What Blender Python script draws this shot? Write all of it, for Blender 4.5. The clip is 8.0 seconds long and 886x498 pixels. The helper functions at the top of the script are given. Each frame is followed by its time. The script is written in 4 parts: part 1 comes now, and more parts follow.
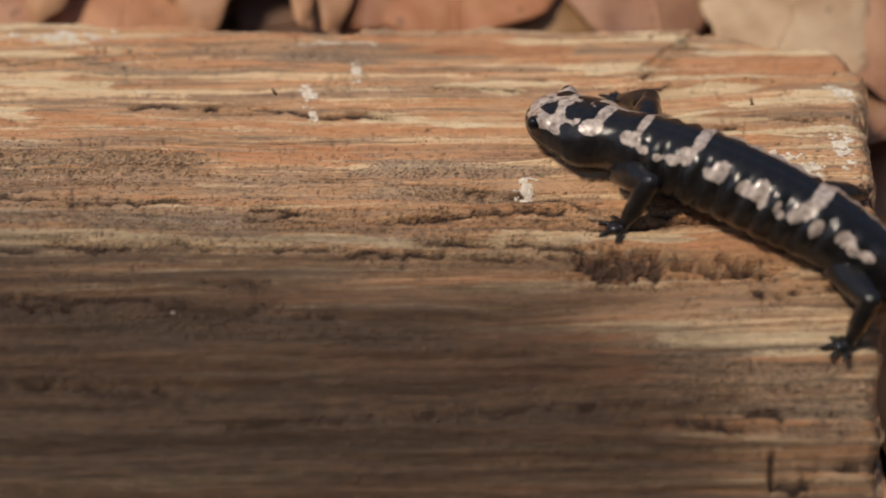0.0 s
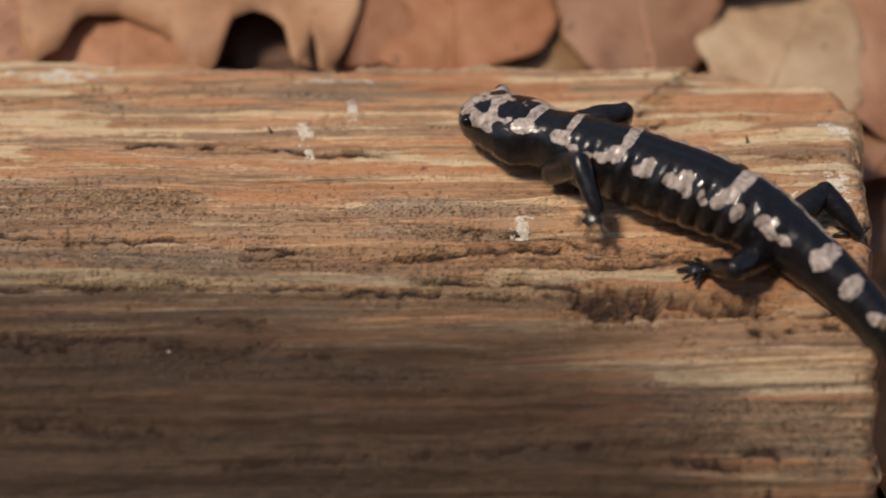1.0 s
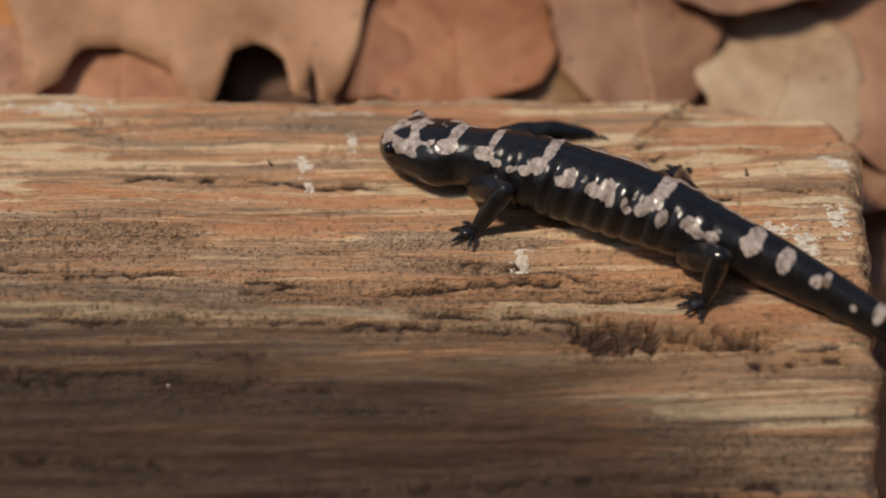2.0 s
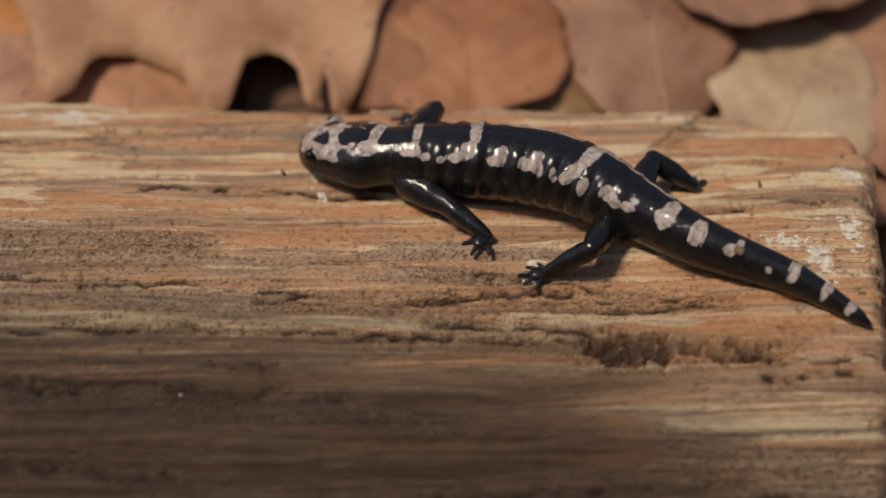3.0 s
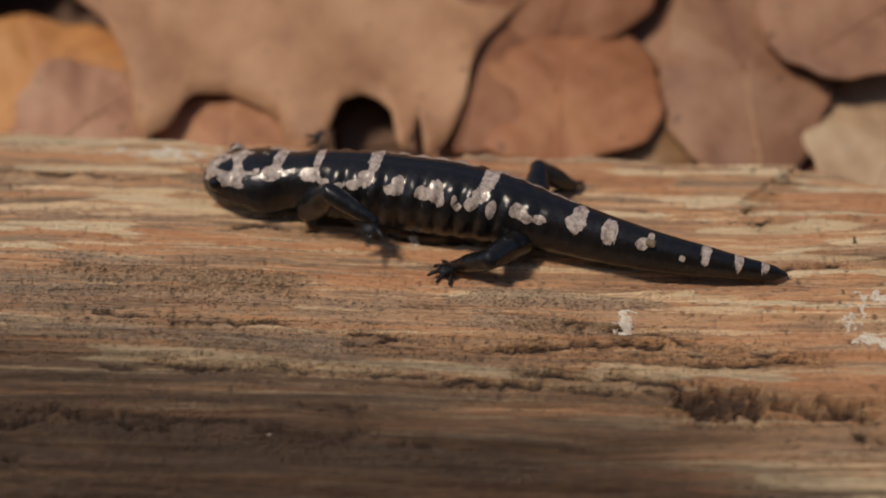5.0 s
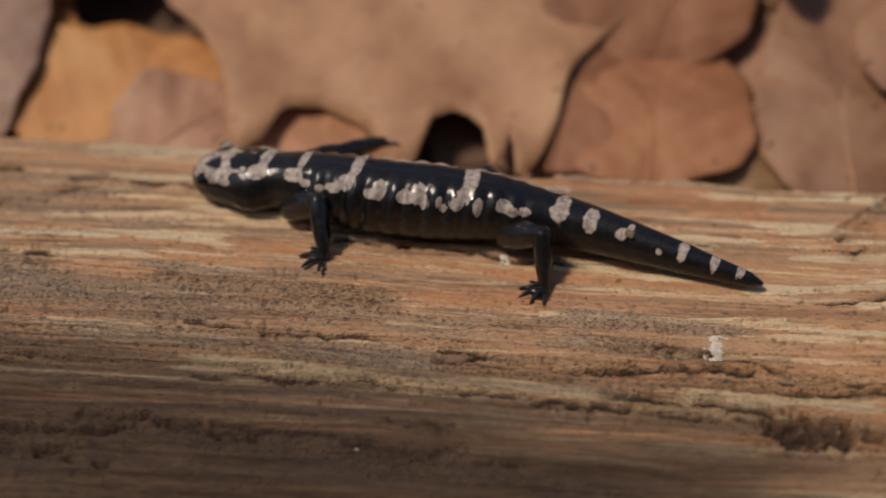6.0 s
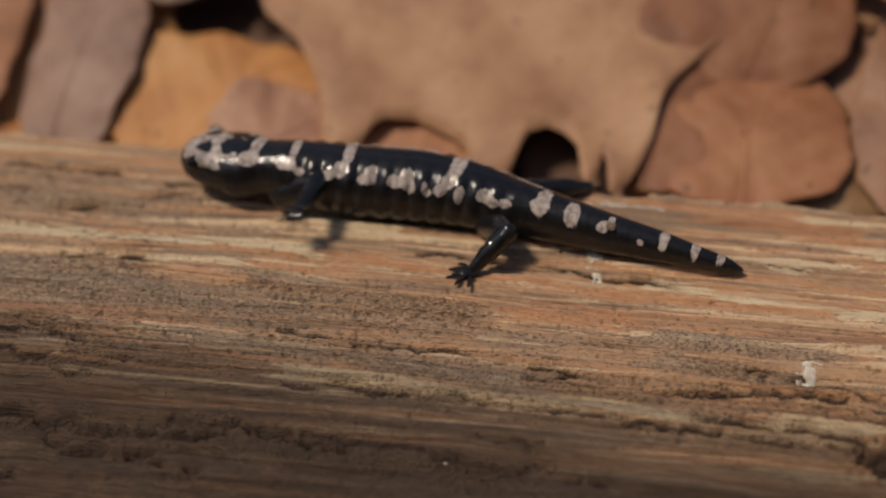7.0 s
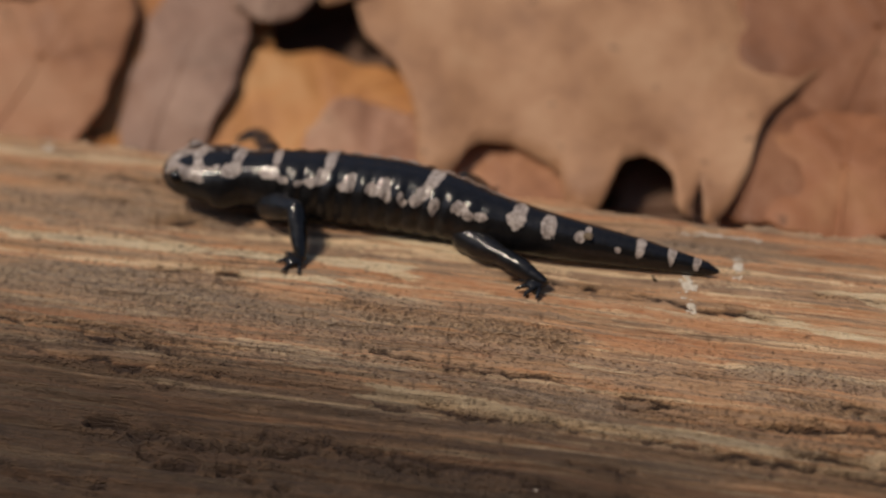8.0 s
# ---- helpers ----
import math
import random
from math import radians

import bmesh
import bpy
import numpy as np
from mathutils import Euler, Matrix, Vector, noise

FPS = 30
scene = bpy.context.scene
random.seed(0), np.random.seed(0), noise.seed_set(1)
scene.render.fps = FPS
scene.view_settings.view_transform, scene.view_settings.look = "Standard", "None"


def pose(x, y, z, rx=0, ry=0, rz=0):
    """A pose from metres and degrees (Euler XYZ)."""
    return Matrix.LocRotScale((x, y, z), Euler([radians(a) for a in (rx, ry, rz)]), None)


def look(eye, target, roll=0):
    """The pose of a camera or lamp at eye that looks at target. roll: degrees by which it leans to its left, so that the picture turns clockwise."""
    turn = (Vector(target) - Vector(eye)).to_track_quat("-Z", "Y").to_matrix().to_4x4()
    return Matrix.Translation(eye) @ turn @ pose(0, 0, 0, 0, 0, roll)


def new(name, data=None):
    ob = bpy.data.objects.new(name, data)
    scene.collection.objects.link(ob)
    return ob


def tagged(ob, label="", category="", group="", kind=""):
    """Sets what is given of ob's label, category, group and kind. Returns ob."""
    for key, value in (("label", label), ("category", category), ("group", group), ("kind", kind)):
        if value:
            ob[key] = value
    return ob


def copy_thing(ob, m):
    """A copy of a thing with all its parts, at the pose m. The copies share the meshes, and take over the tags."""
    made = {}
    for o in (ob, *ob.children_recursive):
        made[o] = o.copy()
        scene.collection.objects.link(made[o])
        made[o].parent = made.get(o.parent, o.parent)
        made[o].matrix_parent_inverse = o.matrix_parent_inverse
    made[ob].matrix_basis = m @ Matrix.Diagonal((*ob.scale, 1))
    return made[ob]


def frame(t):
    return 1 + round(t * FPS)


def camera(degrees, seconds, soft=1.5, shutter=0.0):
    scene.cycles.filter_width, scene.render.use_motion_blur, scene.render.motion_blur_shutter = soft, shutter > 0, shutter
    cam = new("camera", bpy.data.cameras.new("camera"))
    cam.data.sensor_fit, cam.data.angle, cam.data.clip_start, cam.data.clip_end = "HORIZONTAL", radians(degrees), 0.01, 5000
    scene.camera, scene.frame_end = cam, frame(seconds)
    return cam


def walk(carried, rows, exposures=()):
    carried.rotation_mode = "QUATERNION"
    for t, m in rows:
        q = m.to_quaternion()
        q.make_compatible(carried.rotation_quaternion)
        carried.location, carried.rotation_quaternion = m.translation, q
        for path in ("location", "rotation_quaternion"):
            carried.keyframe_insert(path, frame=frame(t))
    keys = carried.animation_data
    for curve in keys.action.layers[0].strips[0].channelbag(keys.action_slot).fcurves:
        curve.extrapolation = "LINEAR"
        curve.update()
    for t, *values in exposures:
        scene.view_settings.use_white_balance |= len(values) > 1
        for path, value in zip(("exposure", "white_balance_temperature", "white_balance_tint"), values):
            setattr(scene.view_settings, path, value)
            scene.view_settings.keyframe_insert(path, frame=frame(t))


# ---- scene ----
from mathutils.bvhtree import BVHTree

cam = camera(28.8, 8.0, soft=1.75, shutter=0.5)
cam.data.dof.use_dof = True
cam.data.dof.focus_distance = 0.292
cam.data.dof.aperture_fstop = 6.4
PATH = [
    (0, pose(0.0000, -0.2350, 0.2150, 51.01, 0, -0.99)),
    (0.5, pose(0.0001, -0.2345, 0.2156, 51.50, 0, -1.05)),
    (1, pose(0.0002, -0.2340, 0.2162, 51.98, 0, -1.11)),
    (1.5, pose(0.0002, -0.2336, 0.2168, 52.46, 0, -1.14)),
    (1.7, pose(0.0002, -0.2334, 0.2170, 52.63, 0, -1.14)),
    (2.8, pose(-0.0001, -0.2330, 0.2176, 53.05, 0, -0.87)),
    (3, pose(-0.0003, -0.2330, 0.2176, 53.09, 0, -0.72)),
    (3.5, pose(-0.0009, -0.2328, 0.2179, 53.27, 0, -0.26)),
    (4, pose(-0.0017, -0.2325, 0.2182, 53.52, 0, 0.34)),
    (4.5, pose(-0.0028, -0.2323, 0.2186, 53.82, 0, 1.20)),
    (4.7, pose(-0.0032, -0.2321, 0.2188, 54.01, 0, 1.50)),
    (5.8, pose(-0.0070, -0.2317, 0.2196, 54.63, 0, 4.47)),
    (6, pose(-0.0077, -0.2317, 0.2197, 54.72, 0, 5.00)),
    (6.5, pose(-0.0096, -0.2317, 0.2200, 54.92, 0, 6.43)),
    (7, pose(-0.0115, -0.2318, 0.2202, 55.11, 0, 7.88)),
    (7.5, pose(-0.0134, -0.2318, 0.2206, 55.36, 0, 9.34)),
    (8, pose(-0.0154, -0.2318, 0.2210, 55.72, 0, 10.82)),
]
walk(cam, PATH, [(0.0, 0.05), (1.5, -0.10), (3.0, -0.20), (8.0, -0.37)])

# ---- daylight: veiled sun from behind and to one side, open sky above ----
SUN_ELEVATION, SUN_AZIMUTH = 60.0, -122.0      # degrees; azimuth from +y towards +x
world = bpy.data.worlds.new("sky")
world.use_nodes = True
scene.world = world
sky = world.node_tree.nodes.new("ShaderNodeTexSky")
sky.sky_type = "NISHITA"
sky.sun_disc = False
sky.sun_elevation = radians(SUN_ELEVATION)
sky.sun_rotation = radians(SUN_AZIMUTH)
background = world.node_tree.nodes["Background"]
background.inputs["Strength"].default_value = 0.085
world.node_tree.links.new(sky.outputs[0], background.inputs["Color"])
sun = new("sun", bpy.data.lights.new("sun", "SUN"))
sun.data.energy = 2.9
sun.data.angle = radians(9)
sun.data.color = (1.0, 0.86, 0.70)
se, sa = radians(SUN_ELEVATION), radians(SUN_AZIMUTH)
sun.matrix_world = look((math.sin(sa) * math.cos(se), math.cos(sa) * math.cos(se), math.sin(se)), (0, 0, 0))


# ---- small tools ----
def lattice(x, y, seed):
    """Smooth value noise of two arrays, about -1 to 1."""
    table = np.random.RandomState(seed).uniform(-1, 1, (256, 256))
    xi, yi = np.floor(x).astype(int), np.floor(y).astype(int)
    fx, fy = x - xi, y - yi
    fx, fy = fx * fx * (3 - 2 * fx), fy * fy * (3 - 2 * fy)
    a, b = table[xi % 256, yi % 256], table[(xi + 1) % 256, yi % 256]
    c, d = table[xi % 256, (yi + 1) % 256], table[(xi + 1) % 256, (yi + 1) % 256]
    return (a * (1 - fx) + b * fx) * (1 - fy) + (c * (1 - fx) + d * fx) * fy


def layers(x, y, seed, octaves=4, gain=0.55):
    total, amp = 0 * x, 1.0
    for k in range(octaves):
        total = total + amp * lattice(x * 2.03 ** k, y * 2.03 ** k, seed + k)
        amp *= gain
    return total


def part(name, bm, material, parent, label=""):
    """Links a bmesh as one smooth-shaded mesh object under a thing or a part."""
    me = bpy.data.meshes.new(name)
    bm.normal_update()
    bm.to_mesh(me)
    bm.free()
    me.materials.append(material)
    me.polygons.foreach_set("use_smooth", np.ones(len(me.polygons), bool))
    ob = new(name, me)
    ob.parent = parent
    return tagged(ob, label)


def grid_mesh(name, points, material, closed=False, attributes=None):
    """A smooth grid of points (rows, columns, 3); closed joins the last column to the first. Returns the mesh."""
    n, m = points.shape[:2]
    i, j = np.meshgrid(np.arange(n - 1), np.arange(m if closed else m - 1), indexing="ij")
    k = (j + 1) % m
    faces = np.stack([i * m + j, (i + 1) * m + j, (i + 1) * m + k, i * m + k], -1).reshape(-1, 4)
    me = bpy.data.meshes.new(name)
    me.vertices.add(n * m)
    me.vertices.foreach_set("co", points.reshape(-1).astype(np.float32))
    me.loops.add(faces.size)
    me.loops.foreach_set("vertex_index", faces.reshape(-1).astype(np.int32))
    me.polygons.add(len(faces))
    me.polygons.foreach_set("loop_start", np.arange(0, faces.size, 4, dtype=np.int32))
    me.polygons.foreach_set("use_smooth", np.ones(len(faces), bool))
    me.update(calc_edges=True)
    me.validate()
    for key, values in (attributes or {}).items():
        me.attributes.new(key, "FLOAT", "POINT").data.foreach_set("value", values.reshape(-1).astype(np.float32))
    me.materials.append(material)
    return me


# ---- materials ----
class Nodes:
    """A node material under construction."""

    def __init__(self, name):
        self.material = bpy.data.materials.new(name)
        self.material.use_nodes = True
        self.tree = self.material.node_tree
        self.shader = self.tree.nodes["Principled BSDF"]
        self.coords = self.tree.nodes.new("ShaderNodeTexCoord").outputs["Object"]

    def add(self, kind, **inputs):
        node = self.tree.nodes.new(kind)
        for key, value in inputs.items():
            self.put(node.inputs[key.replace("_", " ")], value)
        return node

    def put(self, socket, value):
        if isinstance(value, bpy.types.NodeSocket):
            self.tree.links.new(value, socket)
        else:
            socket.default_value = value

    def scaled(self, scale, where=None):
        node = self.add("ShaderNodeMapping", Vector=where or self.coords, Scale=scale)
        return node.outputs[0]

    def noise(self, vector, scale, detail=4.0, rough=0.55):
        return self.add("ShaderNodeTexNoise", Vector=vector, Scale=scale, Detail=detail, Roughness=rough).outputs["Fac"]

    def attribute(self, name):
        node = self.tree.nodes.new("ShaderNodeAttribute")
        node.attribute_name = name
        return node.outputs["Fac"]

    def math(self, operation, a, b=0.0):
        node = self.tree.nodes.new("ShaderNodeMath")
        node.operation = operation
        self.put(node.inputs[0], a)
        self.put(node.inputs[1], b)
        return node.outputs[0]

    def step(self, value, low, high):
        node = self.add("ShaderNodeMapRange", Value=value)
        node.interpolation_type = "SMOOTHSTEP"
        node.inputs["From Min"].default_value, node.inputs["From Max"].default_value = low, high
        return node.outputs["Result"]

    def ramp(self, value, stops):
        node = self.add("ShaderNodeValToRGB", Fac=value)
        points = node.color_ramp.elements
        while len(points) < len(stops):
            points.new(0.5)
        for point, (where, colour) in zip(points, stops):
            point.position, point.color = where, (*colour, 1)
        return node.outputs["Color"]

    def mix(self, fac, a, b):
        node = self.tree.nodes.new("ShaderNodeMix")
        node.data_type = "RGBA"
        self.put(node.inputs["Factor"], fac)
        for socket, value in ((node.inputs[6], a), (node.inputs[7], b)):
            self.put(socket, value if isinstance(value, bpy.types.NodeSocket) else (*value, 1))
        return node.outputs[2]

    def finish(self, colour, rough, bump=None, strength=0.3, distance=0.001, normal=None):
        self.put(self.shader.inputs["Base Color"], colour if isinstance(colour, bpy.types.NodeSocket) else (*colour, 1))
        self.put(self.shader.inputs["Roughness"], rough)
        if bump is not None:
            node = self.add("ShaderNodeBump", Height=bump, Strength=strength, Distance=distance)
            self.put(self.shader.inputs["Normal"], node.outputs[0])
        return self.material


def log_material():
    n = Nodes("weathered_wood")
    warp = n.noise(n.scaled((20, 90, 90)), 1.0, 4)
    bent = n.tree.nodes.new("ShaderNodeVectorMath")
    bent.operation = "ADD"
    n.put(bent.inputs[0], n.coords)
    shift = n.add("ShaderNodeCombineXYZ", Y=n.math("MULTIPLY", warp, 0.0028), Z=n.math("MULTIPLY", warp, 0.0016))
    n.put(bent.inputs[1], shift.outputs[0])
    at = bent.outputs[0]
    streak = n.noise(n.scaled((15, 560, 560), at), 1.0, 8, 0.72)
    fine = n.noise(n.scaled((120, 1900, 1900), at), 1.0, 5, 0.7)
    tint = n.noise(n.scaled((9, 170, 170), at), 1.0, 5, 0.62)
    mottle = n.noise(n.scaled((330, 560, 560)), 1.0, 5, 0.7)
    grain = n.noise(n.coords, 2100, 4, 0.65)
    uneven = n.math("ADD", n.math("MULTIPLY", n.math("SUBTRACT", streak, 0.5), 0.34), n.math("MULTIPLY", n.math("SUBTRACT", mottle, 0.5), 0.16))
    layer = n.math("ADD", n.noise(n.scaled((7, 250, 250), at), 1.0, 5, 0.62), n.math("MULTIPLY", uneven, 0.55))
    layer = n.math("ADD", layer, n.math("MULTIPLY", n.attribute("plate"), 0.012))
    wood = n.ramp(layer, [(0.34, (0.29, 0.185, 0.115)), (0.43, (0.49, 0.30, 0.17)), (0.50, (0.58, 0.335, 0.17)), (0.56, (0.56, 0.265, 0.115)), (0.64, (0.63, 0.425, 0.245))])
    # cream and grey-brown layers laid bare in long patches
    cream = n.step(n.math("ADD", n.noise(n.scaled((10, 480, 480), at), 1.0, 6, 0.62), n.math("MULTIPLY", uneven, 0.4)), 0.55, 0.60)
    wood = n.mix(n.math("MULTIPLY", cream, 0.85), wood, (0.78, 0.57, 0.34))
    offset = n.add("ShaderNodeVectorMath", **{})
    n.put(offset.inputs[0], at)
    n.put(offset.inputs[1], (0.3, 0.17, 0.11))
    umber = n.step(n.math("ADD", n.noise(n.scaled((9, 400, 400), offset.outputs[0]), 1.0, 6, 0.62), n.math("MULTIPLY", uneven, 0.5)), 0.535, 0.585)
    wood = n.mix(n.math("MULTIPLY", umber, 0.78), wood, (0.27, 0.185, 0.12))
    value = n.math("ADD", n.math("ADD", n.math("MULTIPLY", streak, 0.50), n.math("MULTIPLY", fine, 0.26)), n.math("MULTIPLY", mottle, 0.30))
    shade = n.add("ShaderNodeHueSaturation", Color=wood, Saturation=0.96, Value=n.math("ADD", 0.0, n.math("MULTIPLY", value, 1.90)))
    red = n.math("MULTIPLY", n.step(n.math("ADD", n.attribute("red"), n.math("MULTIPLY", tint, 1.3)), 0.80, 1.16), 0.66)
    colour = n.mix(red, shade.outputs[0], n.ramp(value, [(0.30, (0.17, 0.065, 0.03)), (0.47, (0.49, 0.205, 0.09)), (0.60, (0.62, 0.315, 0.15)), (0.72, (0.70, 0.45, 0.25))]))
    pale = n.step(n.math("ADD", n.attribute("pale"), n.math("MULTIPLY", streak, 0.9)), 0.72, 0.95)
    colour = n.mix(n.math("MULTIPLY", pale, 0.85), colour, n.ramp(value, [(0.38, (0.58, 0.40, 0.21)), (0.60, (0.84, 0.69, 0.46))]))
    # weathered grey skin, pitted all over
    grey = n.step(n.math("ADD", n.attribute("grey"), n.math("ADD", n.math("MULTIPLY", streak, 1.5), n.math("MULTIPLY", tint, 1.1))), 1.42, 1.75)
    speck = n.ramp(n.noise(n.scaled((800, 1200, 1200)), 1.0, 5, 0.75), [(0.34, (0.13, 0.10, 0.075)), (0.48, (0.29, 0.225, 0.165)), (0.56, (0.40, 0.28, 0.17)), (0.66, (0.52, 0.42, 0.30))])
    colour = n.mix(n.math("MULTIPLY", grey, 0.68), colour, speck)
    cells = n.tree.nodes.new("ShaderNodeTexVoronoi")
    n.put(cells.inputs["Vector"], n.scaled((1300, 2000, 2000), at))
    cells.inputs["Scale"].default_value = 1.0
    rot = n.attribute("rot")
    worn = n.math("ADD", n.math("ADD", n.math("MULTIPLY", grey, 0.16), n.math("MULTIPLY", rot, 0.24)), n.math("MULTIPLY", n.step(mottle, 0.5, 0.66), 0.15))
    colour = n.mix(n.math("MULTIPLY", rot, 0.68), colour, n.ramp(mottle, [(0.36, (0.11, 0.05, 0.02)), (0.5, (0.33, 0.17, 0.065)), (0.64, (0.52, 0.31, 0.14))]))
    pits = n.step(n.math("SUBTRACT", worn, n.math("MULTIPLY", cells.outputs["Distance"], 0.7)), -0.16, 0.08)
    colour = n.mix(n.math("MULTIPLY", pits, 0.48), colour, (0.13, 0.07, 0.035))
    # dims the lower flank by painted shade; the streaks break its edge
    low_shade = n.math("MULTIPLY", n.step(n.math("ADD", n.attribute("dark"), n.math("MULTIPLY", n.math("SUBTRACT", streak, 0.5), 1.7)), 0.0, 0.95), 0.92)
    colour = n.mix(low_shade, colour, n.ramp(value, [(0.37, (0.008, 0.004, 0.0025)), (0.52, (0.033, 0.017, 0.0085)), (0.64, (0.085, 0.046, 0.023))]))
    # near-black in cracks, pits and the hollow: recess shade put into the colour
    colour = n.mix(n.math("MULTIPLY", n.attribute("crack"), 1.0), colour, (0.034, 0.016, 0.008))
    # thin dark lines along the grain, painted as shadows under ledges
    ledge_shadow = n.step(n.noise(n.scaled((13, 900, 900), at), 1.0, 6, 0.68), 0.58, 0.65)
    colour = n.mix(n.math("MULTIPLY", ledge_shadow, 0.5), colour, (0.10, 0.055, 0.03))
    colour = n.mix(n.math("MULTIPLY", n.step(grain, 0.60, 0.70), 0.22), colour, (0.12, 0.065, 0.035))
    height = n.math("ADD", n.math("ADD", n.math("MULTIPLY", fine, 0.6), n.math("MULTIPLY", pits, -0.4)), n.math("ADD", n.math("MULTIPLY", streak, 0.6), n.math("MULTIPLY", mottle, 0.6)))
    return n.finish(colour, n.math("ADD", 0.6, n.math("MULTIPLY", fine, 0.25)), height, 0.75, 0.0009)


def skin_material():
    n = Nodes("salamander_skin")
    wet = n.noise(n.coords, 420, 3)
    spots = n.math("ADD", n.attribute("pattern"), n.math("MULTIPLY", n.math("SUBTRACT", n.noise(n.coords, 480, 6, 0.68), 0.5), 1.7))
    mark = n.step(spots, 0.03, 0.15)
    black = n.ramp(n.noise(n.coords, 900, 4), [(0.3, (0.004, 0.004, 0.005)), (0.7, (0.013, 0.012, 0.012))])
    white = n.ramp(n.noise(n.coords, 900, 4, 0.7), [(0.36, (0.20, 0.16, 0.14)), (0.5, (0.42, 0.35, 0.305)), (0.64, (0.58, 0.50, 0.44))])
    pores = n.noise(n.coords, 1900, 3)
    height = n.math("ADD", n.math("MULTIPLY", wet, 0.6), n.math("MULTIPLY", pores, 0.25))
    n.shader.inputs["Specular IOR Level"].default_value = 0.12
    n.shader.inputs["Coat Weight"].default_value = 0.9
    n.shader.inputs["Coat Roughness"].default_value = 0.08
    bump = n.add("ShaderNodeBump", Height=n.math("ADD", wet, n.math("MULTIPLY", pores, 0.3)), Strength=0.3, Distance=0.0008)
    n.put(n.shader.inputs["Coat Normal"], bump.outputs[0])
    return n.finish(n.mix(mark, black, white), n.math("ADD", 0.45, n.math("MULTIPLY", wet, 0.2)), height, 0.5, 0.0007)


def leaf_material(name, dark, mid, light):
    n = Nodes(name)
    random_value = n.tree.nodes.new("ShaderNodeObjectInfo").outputs["Random"]
    blotch = n.noise(n.coords, 55, 5, 0.6)
    veins = n.noise(n.scaled((300, 900, 300)), 1.0, 4)
    colour = n.ramp(n.math("ADD", n.math("MULTIPLY", blotch, 0.92), n.math("MULTIPLY", veins, 0.08)), [(0.36, dark), (0.5, mid), (0.64, light)])
    spots = n.step(n.noise(n.coords, 210, 2), 0.66, 0.74)
    colour = n.mix(n.math("MULTIPLY", spots, 0.6), colour, tuple(0.3 * c for c in dark))
    tone = n.add("ShaderNodeHueSaturation", Color=colour, Value=n.math("ADD", 0.66, n.math("MULTIPLY", random_value, 0.26)))
    return n.finish(tone.outputs[0], n.math("ADD", 0.5, n.math("MULTIPLY", blotch, 0.25)), n.math("ADD", n.math("MULTIPLY", veins, 0.4), blotch), 0.3, 0.002)


def plain_material(name, stops, rough, scale, strength=0.3, distance=0.0005):
    n = Nodes(name)
    value = n.noise(n.coords, scale, 5, 0.65)
    return n.finish(n.ramp(value, stops), rough, value, strength, distance)


WOOD = log_material()
SKIN = skin_material()
EYE = plain_material("wet_black_eye", [(0.3, (0.004, 0.004, 0.005)), (0.7, (0.012, 0.011, 0.01))], 0.06, 500, 0.05)
CRUST = plain_material("white_mineral_crust", [(0.3, (0.50, 0.41, 0.31)), (0.6, (0.80, 0.73, 0.62))], 0.7, 1500, 0.6)
SOIL_FLECK = plain_material("wood_crumb", [(0.3, (0.10, 0.07, 0.04)), (0.7, (0.3, 0.22, 0.14))], 0.9, 900, 0.8)
SOIL = plain_material("dark_soil", [(0.3, (0.018, 0.012, 0.008)), (0.55, (0.05, 0.032, 0.02)), (0.75, (0.1, 0.065, 0.04))], 0.95, 90, 0.9, 0.004)
LEAF_TAN = leaf_material("tan_dead_leaf", (0.36, 0.175, 0.085), (0.52, 0.275, 0.14), (0.62, 0.36, 0.20))
LEAF_ORANGE = leaf_material("orange_dead_leaf", (0.34, 0.13, 0.05), (0.46, 0.19, 0.085), (0.55, 0.26, 0.12))
LEAF_YELLOW = leaf_material("ochre_dead_leaf", (0.50, 0.20, 0.06), (0.68, 0.31, 0.10), (0.72, 0.38, 0.15))
LEAF_GREY = leaf_material("grey_brown_dead_leaf", (0.20, 0.11, 0.075), (0.29, 0.17, 0.115), (0.38, 0.24, 0.17))
LEAF_RUSSET = leaf_material("russet_dead_leaf", (0.27, 0.125, 0.07), (0.40, 0.20, 0.11), (0.48, 0.27, 0.16))
LEAF_MAUVE = leaf_material("mauve_brown_dead_leaf", (0.27, 0.15, 0.10), (0.37, 0.22, 0.155), (0.46, 0.29, 0.21))
LEAF_PINK = leaf_material("pinkish_tan_dead_leaf", (0.40, 0.19, 0.11), (0.54, 0.28, 0.165), (0.62, 0.37, 0.23))
LEAF_TAN_ORANGE = leaf_material("orange_tan_dead_leaf", (0.42, 0.18, 0.085), (0.56, 0.26, 0.125), (0.62, 0.32, 0.17))
LEAF_OCHRE_DULL = leaf_material("dull_ochre_dead_leaf", (0.30, 0.15, 0.06), (0.42, 0.23, 0.10), (0.50, 0.30, 0.15))
LEAF_RUST = leaf_material("rust_dead_leaf", (0.29, 0.115, 0.05), (0.40, 0.165, 0.075), (0.48, 0.22, 0.11))
LEAF_PALE = leaf_material("pale_dead_leaf", (0.42, 0.26, 0.15), (0.56, 0.38, 0.23), (0.66, 0.49, 0.32))
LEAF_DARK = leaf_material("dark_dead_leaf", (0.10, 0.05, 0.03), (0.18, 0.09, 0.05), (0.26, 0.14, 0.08))


